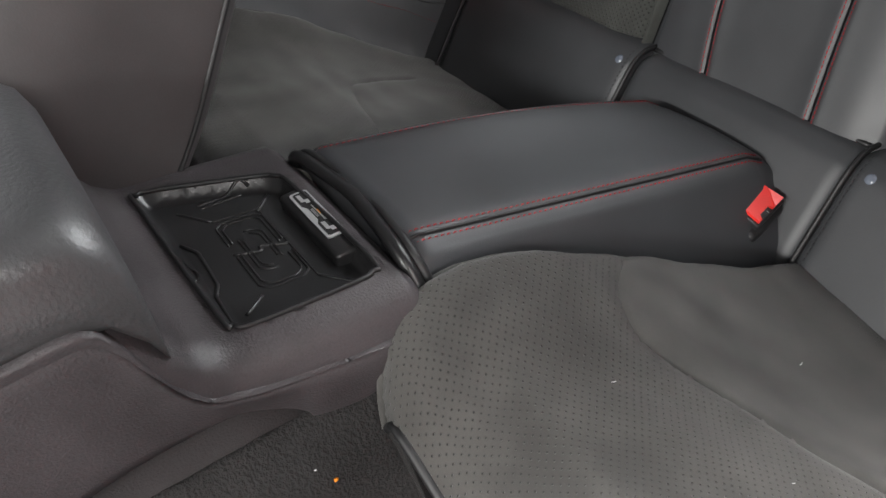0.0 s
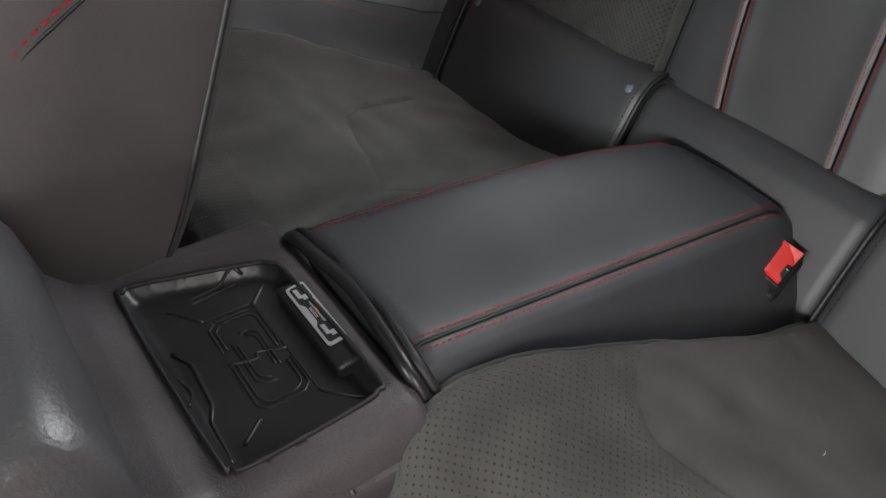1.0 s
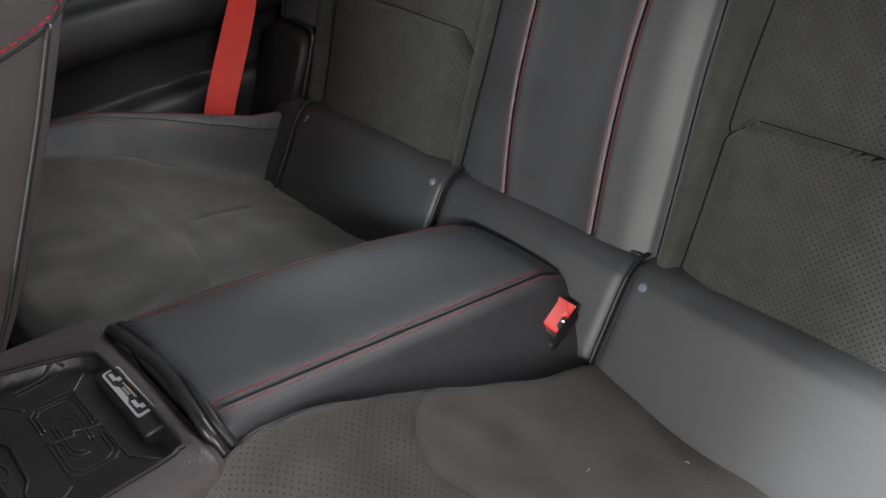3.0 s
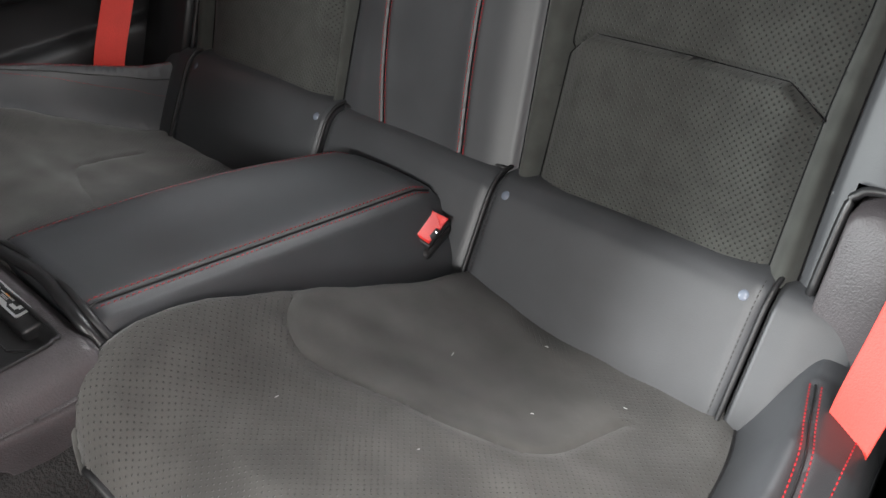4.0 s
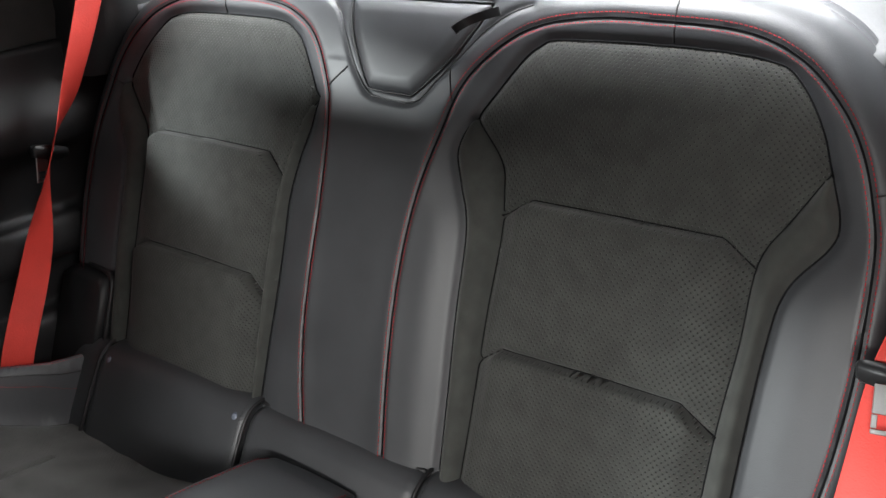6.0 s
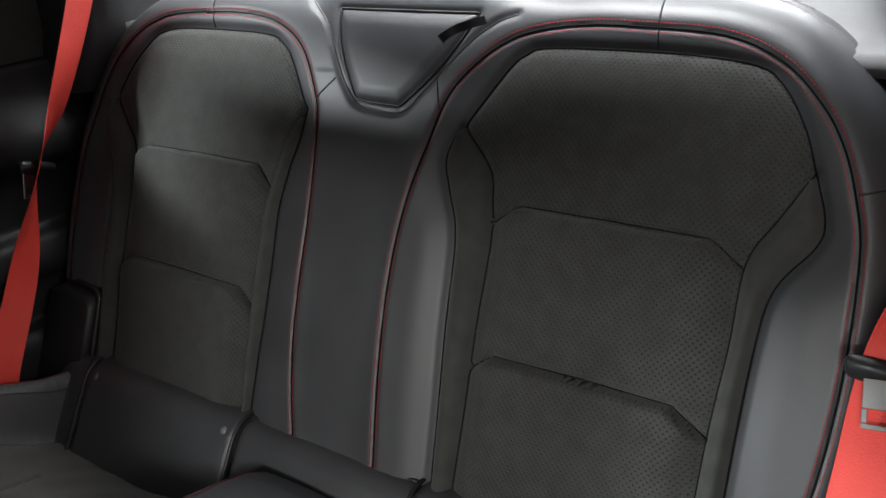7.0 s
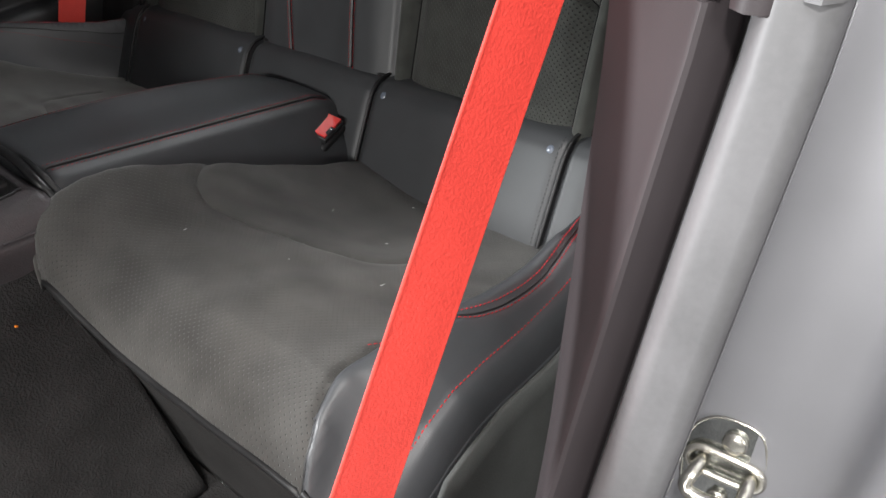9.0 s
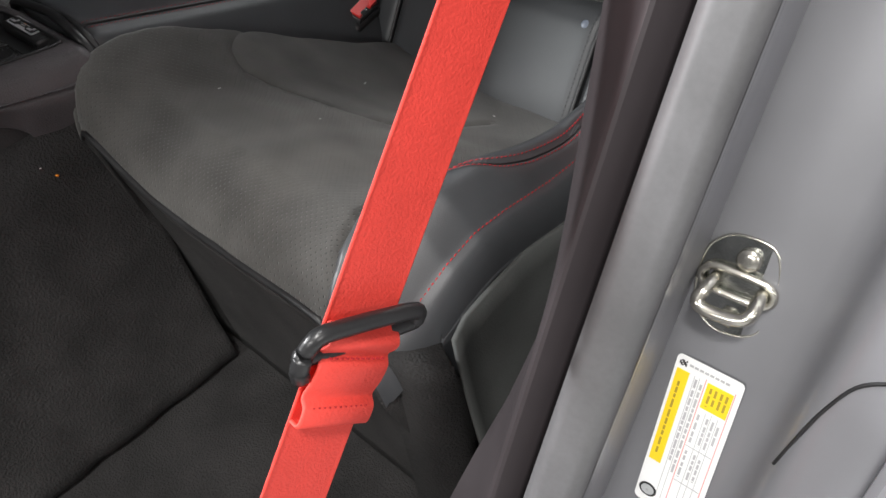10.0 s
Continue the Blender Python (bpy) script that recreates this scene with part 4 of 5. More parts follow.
    ring(cx, cy, 0.028, 0.0105, ((0.02, 0.42), (0.52, 0.92)))
    ring(cx, cy, 0.024, 0.0075, ((0.02, 0.42), (0.52, 0.92)))
    cord([(cx - 0.003, cy - 0.021), (cx + 0.004, cy), (cx - 0.004, cy), (cx + 0.005, cy + 0.021)], 0.0015)
    cord([(-0.052, -0.584), (-0.036, -0.576), (-0.012, -0.577), (0.008, -0.578), (0.020, -0.584), (0.060, -0.586)], 0.0018)
    cord([(0.008, -0.592), (-0.013, -0.585), (-0.026, -0.590)], 0.0014)
    cord([(-0.100, -0.553), (-0.104, -0.512), (-0.098, -0.508)], 0.0016)
    cord([(-0.094, -0.553), (-0.097, -0.516)], 0.0014)
    cord([(-0.066, -0.515), (-0.084, -0.498)], 0.0016)
    cord([(0.036, -0.512), (0.060, -0.490)], 0.0014)
    cord([(0.036, -0.556), (0.050, -0.574)], 0.0014)
    cord([(-0.070, -0.553), (-0.096, -0.572)], 0.0014)
    cord([(-0.070, -0.553), (-0.070, -0.514), (0.036, -0.512)], 0.0009)
    # instruction plate on a raised block
    bm = box(bmesh.new(), (-0.064, -0.496, 0.478), (0.036, -0.472, 0.4975), None, 0.004, 3)
    under(part("plate_block", bm, M_RUBBER), top)
    m = Matrix.Translation((-0.020, -0.4825, 0.4990))
    bm = slab(bmesh.new(), rounded(0.0350, 0.0078, 0.003), 0.0012, m)
    plate = under(part("instruction_plate", bm, M_SILVER, label="silver plate with black pictograms", smooth=False), top)
    bm = slab(bmesh.new(), [(-0.031, -0.0058), (-0.014, -0.0058), (-0.009, -0.003), (0.009, -0.003), (0.014, -0.0058), (0.031, -0.0058), (0.0325, -0.004), (0.0325, 0.005), (0.031, 0.0063), (0.016, 0.0063), (0.012, 0.001), (-0.012, 0.001), (-0.016, 0.0063), (-0.031, 0.0063), (-0.0325, 0.005), (-0.0325, -0.004)], 0.0003, m @ Matrix.Translation((0, 0, 0.0004)))
    under(part("pictogram_field", bm, M_BLACK, smooth=False), plate)
    for x in (-0.022, 0.022):
        for dx, dy, hx, hy in ((-0.002, -0.002, 0.006, 0.0016), (0.004, 0.002, 0.003, 0.0026)):
            bm = slab(bmesh.new(), [(x + dx - hx, dy - hy), (x + dx + hx * 0.8, dy - hy), (x + dx + hx, dy + hy), (x + dx - hx * 0.8, dy + hy)], 0.0003, m @ Matrix.Translation((0, 0, 0.0008)))
            under(part("pictogram", bm, M_SILVER, smooth=False), plate)
    bm = slab(bmesh.new(), [(-0.0035, 0.0018), (0.0035, 0.0018), (0.0, 0.0068)], 0.0003, m @ Matrix.Translation((0, 0, 0.0008)))
    under(part("warning_triangle", bm, M_ORANGE, label="orange warning triangle", smooth=False), plate)
    for k in range(2):
        bm = slab(bmesh.new(), [(-0.006, -0.0008 - k * 0.0012), (0.006, -0.0008 - k * 0.0012), (0.006, -0.0002 - k * 0.0012), (-0.006, -0.0002 - k * 0.0012)], 0.0003, m @ Matrix.Translation((0, 0, 0.0008)))
        under(part("text_bar", bm, M_SILVER, smooth=False), plate)
    return top


def rounded(hx, hy, c, n=4):
    out = []
    for sx, sy, a0 in ((1, 1, 0), (-1, 1, 90), (-1, -1, 180), (1, -1, 270)):
        for k in range(n + 1):
            a = radians(a0 + 90 * k / n)
            out.append((sx * (hx - c) + c * math.cos(a), sy * (hy - c) + c * math.sin(a)))
    return out


# ---------------------------------------------------------------- front passenger seat (its inboard side)
def passenger_seat():
    top = thing("front_passenger_seat", "dark leather front seat with piped edges and red stitching", "car seat", (-0.40, -0.65, 0.05))
    rear = spline([(-0.600, 0.36), (-0.575, 0.42), (-0.541, 0.477), (-0.500, 0.530), (-0.458, 0.595), (-0.406, 0.679), (-0.375, 0.733), (-0.346, 0.785), (-0.325, 0.84), (-0.300, 0.93), (-0.285, 1.04)], 5)
    ry = lambda z: float(np.interp(z, rear[:, 1], rear[:, 0])) - 0.018
    xe = lambda z: float(np.interp(z, [0.36, 0.5, 0.75, 1.04], [-0.148, -0.150, -0.178, -0.205]))

    def ringz(z, part_w=0.30):
        x, y = xe(z), ry(z)
        return spline([(x - 0.075, y + 0.020), (x - 0.020, y + 0.012), (x - 0.004, y), (x, y - 0.014), (x + 0.004, y - 0.06), (x + 0.012, y - 0.14), (x + 0.004, y - 0.22), (x - 0.03, y - 0.26), (x - 0.12, y - 0.22), (x - 0.36, y - 0.20),
                       (x - 0.45, y - 0.24), (x - 0.48, y - 0.18), (x - 0.48, y - 0.03), (x - 0.42, y + 0.018)], 4, closed=True)
    zs = list(np.linspace(0.40, 1.04, 34))
    bm = lathe_box(bmesh.new(), [[(x, y, z) for x, y in ringz(z)] for z in zs])
    under(part("backrest", bm, M_LEATHERWARM, label="dark leather backrest"), top)
    # lower hinge cover
    zs = list(np.linspace(0.06, 0.50, 12))
    bm = lathe_box(bmesh.new(), [[(x - 0.012, y + 0.004, z) for x, y in ringz(max(z, 0.38))] for z in zs])
    under(part("hinge_cover", bm, M_BLACK, label="black plastic hinge cover"), top)
    # piping along the rear edge, with a free end at the stitched yoke
    P = [(xe(z) - 0.001, ry(z) - 0.006, z) for z in np.linspace(0.40, 0.752, 60)]
    under(part("piping", tube(bmesh.new(), P, 0.0026, 8), M_BLACK), top)
    side = lambda y, z: (xe(z) + float(np.interp(ry(z) - y, [0.0, 0.014, 0.06, 0.14, 0.22], [-0.004, 0.0005, 0.0045, 0.0125, 0.0045])), y, z)
    yoke = spline([(-0.62, 0.662), (-0.56, 0.700), (-0.467, 0.732), (-0.423, 0.741), (-0.385, 0.752), (-0.363, 0.768), (-0.350, 0.790), (-0.342, 0.815), (-0.332, 0.86)], 6)
    for d, mat, nm in ((0.0, M_BLACK, "yoke_seam"),):
        Q = [side(y, z) for y, z in even(yoke, 0.006)]
        under(part(nm, tube(bmesh.new(), Q, 0.0014, 6), mat), top)
    Q = [side(y, z + 0.006) for y, z in even(yoke, 0.004)]
    ob = under(part("stitching", stitches([(x + 0.0006, y, z) for x, y, z in Q], lambda p: (1, 0, 0), 0.0062, 0.0030, 0.0009), M_THREAD), top)
    tagged(ob, "red thread", kind="stuff")
    # seat base
    bm = box(bmesh.new(), (-0.64, -1.15, 0.10), (-0.16, -0.62, 0.36), None, 0.05, 4)
    under(part("seat_base", bm, M_LEATHERWARM), top)
    return top


# ---------------------------------------------------------------- pillar at the open door
LEAN = 0.42
SPINE_Z = [-0.1, 0.60, 0.79, 0.86, 0.88, 0.902, 0.932, 0.961, 1.05, 1.25]
SPINE_X = [0.0, 0.0, 0.0, -0.004, -0.010, -0.020, -0.033, -0.044, -0.085, -0.175]


def pil_x(z):
    """How far the pillar leans across the car at height z."""
    return float(np.interp(z, SPINE_Z, SPINE_X)) + 0.0066 + 0.065 * (min(z, 0.83) - 0.65)


def pil(x, d, z):
    """A place on the pillar: across it at x, d metres behind its front line, at height z."""
    low = max(0.0, 0.30 - z)
    return (x + pil_x(z), -0.392 + LEAN * (z - 0.77) + d - 0.9 * low * low, z)


def b_pillar():
    top = thing("door_pillar", "grey painted door pillar with dark trim and a rubber door seal", "car pillar", (0.86, -0.45, 0.03), kind="structure")
    zs = list(np.linspace(0.04, 0.84, 30)) + list(np.linspace(0.85, 1.25, 18))
    inn = lambda z: float(np.interp(z, [0.04, 0.20, 0.363, 0.43, 0.49, 0.554, 0.60, 0.65, 0.70, 0.75, 0.798, 0.837, 0.874, 0.911, 0.947, 1.05, 1.25],
                                    [0.65, 0.690, 0.731, 0.750, 0.762, 0.760, 0.756, 0.752, 0.748, 0.744, 0.738, 0.728, 0.716, 0.703, 0.689, 0.645, 0.560])) - pil_x(z)

    def strip(name, prof, z0, z1, mat, label="", sharp=28):
        rows = []
        for z in [z0] + [q for q in zs if z0 < q < z1] + [z1]:
            rows.append([pil(x, d, z) for x, d in prof(z)])
        bm = bmesh.new()
        lathe_box(bm, rows)
        ob = under(part(name, bm, mat, label=label), top)
        ob.data.set_sharp_from_angle(angle=radians(sharp))
        ob.modifiers.new("even_faces", "WEIGHTED_NORMAL").keep_sharp = True
        return ob

    def face(a, b, n):
        return [(a[0] + (b[0] - a[0]) * k / n, a[1] + (b[1] - a[1]) * k / n) for k in range(n + 1)]
    trim = lambda z: [(inn(z) + 0.012, 0.16), (inn(z) + 0.001, 0.08), (inn(z), 0.040)] + face((inn(z) + 0.0015, 0.0305), (0.781, -0.0035), 5) + [(0.7835, -0.0055), (0.786, -0.0065), (0.7885, -0.0055)] + face((0.7905, -0.003), (0.7985, 0.010), 2) + [(0.800, 0.014), (0.800, 0.16)]
    strip("lower_trim", trim, 0.04, 0.8075, M_PILLAR, "dark grey grained plastic trim")
    trim2 = lambda z: [(inn(z) + 0.012, 0.16), (inn(z) + 0.001, 0.08), (inn(z), 0.040)] + face((inn(z) + 0.002, 0.0305), (0.784, -0.003), 5) + [(0.787, -0.0052), (0.790, -0.0056), (0.7925, -0.004), (0.794, 0.004), (0.794, 0.16)]
    strip("upper_trim", trim2, 0.8095, 1.25, M_PILLAR, "dark grey soft plastic trim")
    band = lambda z: [(0.7955, 0.03), (0.7955, 0.000), (0.7985, -0.008), (0.806, -0.0115), (0.814, -0.0105), (0.8205, -0.005), (0.822, 0.004), (0.822, 0.03)]
    strip("upper_seal_cover", band, 0.8078, 1.25, M_PILLAR, "smooth dark plastic strip", 70)
    seal = lambda z: [(0.8045, 0.03), (0.8045, 0.006), (0.808, -0.003), (0.814, -0.0085), (0.820, -0.0095), (0.826, -0.006), (0.833, -0.005), (0.839, -0.001), (0.8425, 0.006), (0.841, 0.02), (0.836, 0.03)]
    strip("door_seal", seal, 0.04, 0.8145, M_SEAL, "grey rubber door seal", 50)
    seal2 = lambda z: [(0.8225, 0.03), (0.8225, 0.002), (0.827, -0.007), (0.834, -0.008), (0.840, -0.002), (0.8425, 0.006), (0.838, 0.03)]
    strip("upper_door_seal", seal2, 0.8140, 1.25, M_SEAL, "grey rubber door seal", 50)
    # painted jamb: a side wall behind the seal, the striker face, the outer return
    jf = lambda z: [(0.830, 0.045), (0.8425, 0.010), (0.8425, 0.013), (0.834, 0.050), (0.822, 0.100), (0.8115, 0.134), (0.8085, 0.142), (0.8095, 0.1465), (0.814, 0.149), (0.824, 0.1495)] + face((0.84, 0.1495), (0.895, 0.1495), 3) + [(0.905, 0.147), (0.912, 0.142), (0.917, 0.132), (0.922, 0.116), (0.927, 0.108), (0.934, 0.104)] + face((0.942, 0.1025), (0.968, 0.100), 2) + [(0.978, 0.102), (0.985, 0.108), (0.99, 0.136), (0.99, 0.24), (0.808, 0.24)]
    strip("jamb", jf, 0.04, 1.25, M_PAINT, "metallic grey painted sheet metal", 40)
    # gap between trim and seal
    gap = lambda z: [(0.797, 0.02), (0.808, 0.02), (0.808, 0.05), (0.797, 0.05)]
    strip("gap_filler", gap, 0.04, 1.2, M_BLACK)
    # belt guide cover at the top, let into the trim's face with a fine gap round it
    fd = lambda x, z: float(np.interp(x, [inn(z) + 0.002, 0.784], [0.0305, -0.003]))
    shape = [(z, x - pil_x(z)) for z, x in ((0.8715, 0.728), (0.873, 0.734), (0.8765, 0.740), (0.882, 0.744), (0.890, 0.7455), (0.903, 0.741), (0.931, 0.7275), (0.953, 0.717), (1.10, 0.655))]
    rows = []
    for z, b in shape:
        a = inn(z) - 0.0012
        xs = [a + (b - a) * k / 4 for k in range(5)]
        rows.append([pil(a + 0.004, 0.10, z), pil(a, 0.041, z)] + [pil(x - 0.0012, (fd(x, z) if k else 0.031) - 0.0015, z) for k, x in enumerate(xs)] + [pil(b, fd(b, z) + 0.004, z), pil(b, 0.09, z)])
    ob = under(part("belt_guide_cover", lathe_box(bmesh.new(), rows), M_PILLAR, label="dark grey belt guide cover"), top)
    ob.data.set_sharp_from_angle(angle=radians(28))
    ob.modifiers.new("even_faces", "WEIGHTED_NORMAL").keep_sharp = True
    P = [pil(inn(0.8705) - 0.001, 0.031, 0.8705)] + [pil(b + 0.001, fd(b, z) - 0.0002, z - 0.0007) for z, b in shape]
    under(part("cover_gap", tube(bmesh.new(), spline(P, 4), 0.0009, 6), M_BLACK), top)
    # outer body side, beyond a fine shut line
    body = lambda z: [(0.975, 0.081), (0.98, 0.076), (1.0, 0.084), (1.02, 0.136), (1.03, 0.43), (1.02, 0.43), (0.975, 0.136)]
    strip("body_side", body, 0.04, 0.80, M_PAINT, "metallic grey painted body side")
    P = [pil(x, 0.0975 + d, z) for x, d, z in ((0.923, 0.0155, 0.41), (0.928, 0.0092, 0.44), (0.934, 0.0062, 0.467), (0.943, 0.0047, 0.490), (0.958, 0.0034, 0.502), (0.972, 0.0028, 0.506), (0.984, 0.0080, 0.508))]
    under(part("sealer_line", tube(bmesh.new(), spline(P, 5), 0.0013, 6), M_BLACK), top)
    return top


def striker():
    c = Vector((0.8374, -0.3632, 0.4756))
    up = Vector((0.0, LEAN, 1)).normalized()
    nrm = Vector((0.10, -1, LEAN)).normalized()
    nrm = (nrm - up * nrm.dot(up)).normalized()
    right = up.cross(nrm) * -1
    if right.x < 0:
        right = -right
    m = Matrix.Translation(c) @ Matrix((right, up, nrm)).transposed().to_4x4()
    top = thing("door_striker", "zinc-plated door striker loop bolted on a steel plate", "door striker", tuple(c))
    put = lambda bm: [setattr(v, "co", m @ v.co) for v in bm.verts]
    out = [(-0.0225, 0.008), (-0.0205, 0.025), (-0.0104, 0.037), (0.004, 0.0405), (0.021, 0.038), (0.0287, 0.023), (0.0318, 0.004), (0.0305, -0.018), (0.0207, -0.030), (0.0, -0.033), (-0.0165, -0.022), (-0.021, -0.008)]
    bm = slab(bmesh.new(), spline(out, 4, closed=True), 0.006, Matrix.Translation((0, 0, 0.0045)))
    put(bm)
    under(part("base_plate", bm, M_STEELDARK, label="glossy dark steel plate", smooth=False), top)
    P = spline([p + (0.0045,) for p in out], 4, closed=True)
    bm = tube(bmesh.new(), np.vstack([P, P[:1]]), 0.0011, 6, False)
    put(bm)
    under(part("plate_edge", bm, M_STEEL), top)
    # the two loops of wire and their posts
    ring = spline([(-0.0190, 0.003, 0.008), (-0.0165, 0.011, 0.008), (-0.008, 0.0142, 0.008), (0.020, 0.0142, 0.008), (0.029, 0.011, 0.008), (0.031, 0.004, 0.008), (0.027, -0.001, 0.008), (0.018, -0.0025, 0.008), (-0.010, -0.003, 0.008)], 5, closed=True)
    bm = tube(bmesh.new(), np.vstack([ring, ring[:1]]), 0.0030, 10, False)
    put(bm)
    under(part("flange", bm, M_STEEL), top)
    wire = spline([(-0.0085, 0.006, 0.002), (-0.0085, 0.0055, 0.012), (-0.0105, 0.000, 0.0225), (-0.0120, -0.0065, 0.0262), (-0.0085, -0.0105, 0.0272), (0.004, -0.0110, 0.0275), (0.018, -0.0085, 0.0272), (0.0235, -0.0035, 0.0258), (0.0240, 0.002, 0.020), (0.0235, 0.006, 0.012), (0.0235, 0.006, 0.002)], 6)
    bm = tube(bmesh.new(), wire, 0.0048, 12)
    put(bm)
    under(part("wire_loop", bm, M_STEEL), top)
    for x, y, r in ((0.0075, 0.0255, 0.0085), (0.007, -0.020, 0.0075)):
        bm = bmesh.new()
        seg = 6 if y < 0 else 20
        lathe_box(bm, [[(x + q * math.cos(2 * math.pi * j / seg), y + q * math.sin(2 * math.pi * j / seg), h) for j in range(seg)] for q, h in ((r, 0.003), (r, 0.0075), (r * 0.8, 0.0095), (r * 0.3, 0.0098))])
        put(bm)
        under(part("bolt", bm, M_STEEL), top)
    return top


def placard():
    a, b, c = Vector((0.8217, -0.3928, 0.4205)), Vector((0.8738, -0.3920, 0.4214)), Vector((0.8107, -0.4456, 0.2921))
    right = (b - a).normalized()
    down = (c - a)
    H = down.length
    down.normalize()
    nrm = right.cross(down)
    if nrm.y > 0:
        nrm = -nrm
    down = right.cross(nrm).normalized() * (1 if right.cross(nrm).dot(down) > 0 else -1)
    m = Matrix.Translation(a) @ Matrix((right, down, nrm)).transposed().to_4x4()
    top = thing("tyre_placard", "white and yellow printed tyre pressure placard stuck on the jamb", "label", tuple((a + c) / 2))
    W = (b - a).length

    def patch(name, x0, y0, x1, y1, mat, h, parent=None, label=""):
        bm = slab(bmesh.new(), [(x0, y0), (x1, y0), (x1, y1), (x0, y1)], 0.0004, m @ Matrix.Translation((0, 0, h)))
        bmesh.ops.recalc_face_normals(bm, faces=bm.faces)
        return under(part(name, bm, mat, label=label, smooth=False), top)
    bm = slab(bmesh.new(), [(x + W / 2, y + H / 2) for x, y in rounded(W / 2, H / 2, 0.004)], 0.0006, m @ Matrix.Translation((0, 0, 0.0012)))
    bmesh.ops.recalc_face_normals(bm, faces=bm.faces)
    under(part("sheet", bm, M_PAPER, label="white paper", smooth=False), top)
    e = 0.0017
    patch("yellow_band", 0.0025, 0.012, 0.0125, 0.098, M_YELLOW, e, label="yellow band")
    patch("yellow_field", 0.027, 0.012, 0.047, 0.034, M_YELLOW, e, label="yellow field")
    for x in (0.0165, 0.0205):
        patch("grey_line", x, 0.012, x + 0.0004, 0.128, M_GREYINK, e)
    for x in (0.0250, 0.0475):
        patch("red_line", x, 0.010, x + 0.0007, H - 0.003, M_PINK, e)
    for x in (0.0325, 0.037, 0.042):
        patch("grey_line", x, 0.036, x + 0.0004, 0.128, M_GREYINK, e)
    for y in (0.070, 0.104):
        patch("grey_line", 0.026, y, 0.047, y + 0.0004, M_GREYINK, e)
    rnd = random.Random(4)
    for x, y0, y1, mat in ((0.0060, 0.022, 0.090, M_DARKYEL), (0.0300, 0.015, 0.031, M_DARKYEL), (0.0340, 0.015, 0.029, M_DARKYEL), (0.0385, 0.015, 0.031, M_DARKYEL), (0.0425, 0.015, 0.029, M_DARKYEL),
                           (0.0178, 0.014, 0.090, M_GREYINK), (0.0222, 0.016, 0.100, M_GREYINK), (0.0275, 0.040, 0.066, M_GREYINK), (0.0345, 0.040, 0.066, M_GREYINK), (0.0390, 0.040, 0.066, M_GREYINK), (0.0275, 0.074, 0.100, M_GREYINK), (0.0345, 0.074, 0.100, M_GREYINK), (0.0390, 0.076, 0.098, M_GREYINK), (0.0435, 0.042, 0.060, M_GREYINK)):
        y = y0
        while y < y1:
            L = rnd.uniform(0.003, 0.008)
            patch("text_bar", x, y, x + 0.0018, min(y + L, y1), mat, e + 0.0005)
            y += L + rnd.uniform(0.001, 0.0025)
    y = 0.011
    while y < 0.043:
        patch("text_bar", y, 0.0045, y + 0.003, 0.0062, M_GREYINK, e + 0.0005)
        y += 0.004
    for i in range(5):
        for j in range(4):
            if (i * 7 + j * 5) % 3:
                patch("text_bar", 0.003 + i * 0.0012, 0.0035 + j * 0.0012, 0.0041 + i * 0.0012, 0.0046 + j * 0.0012, M_BLACK, e + 0.0005)
    # small drawing of a wheel
    for r, mat, h, nm in ((0.0075, M_BLACK, e, "tyre_drawing"), (0.0055, M_SILVER, e + 0.0005, "rim_drawing"), (0.0012, M_GREYINK, e + 0.001, "hub_drawing")):
        bm = slab(bmesh.new(), [(0.0095 + r * math.cos(2 * math.pi * k / 24), H - 0.0125 + r * 0.8 * math.sin(2 * math.pi * k / 24)) for k in range(24)], 0.0004, m @ Matrix.Translation((0, 0, h)))
        bmesh.ops.recalc_face_normals(bm, faces=bm.faces)
        under(part(nm, bm, mat, smooth=False), top)
    return top


# ---------------------------------------------------------------- belts
def strap(name, label, pts, across, width=0.047):
    top = thing(name, label, "seat belt", tuple(pts[0]), "seat belts")
    bm = bmesh.new()
    P = spline(pts, 10)
    A = spline(across, 10)
    webbing(bm, P, width, [tuple(a) for a in A])
    under(part("webbing", bm, M_RED, label="red woven webbing"), top)
    return top


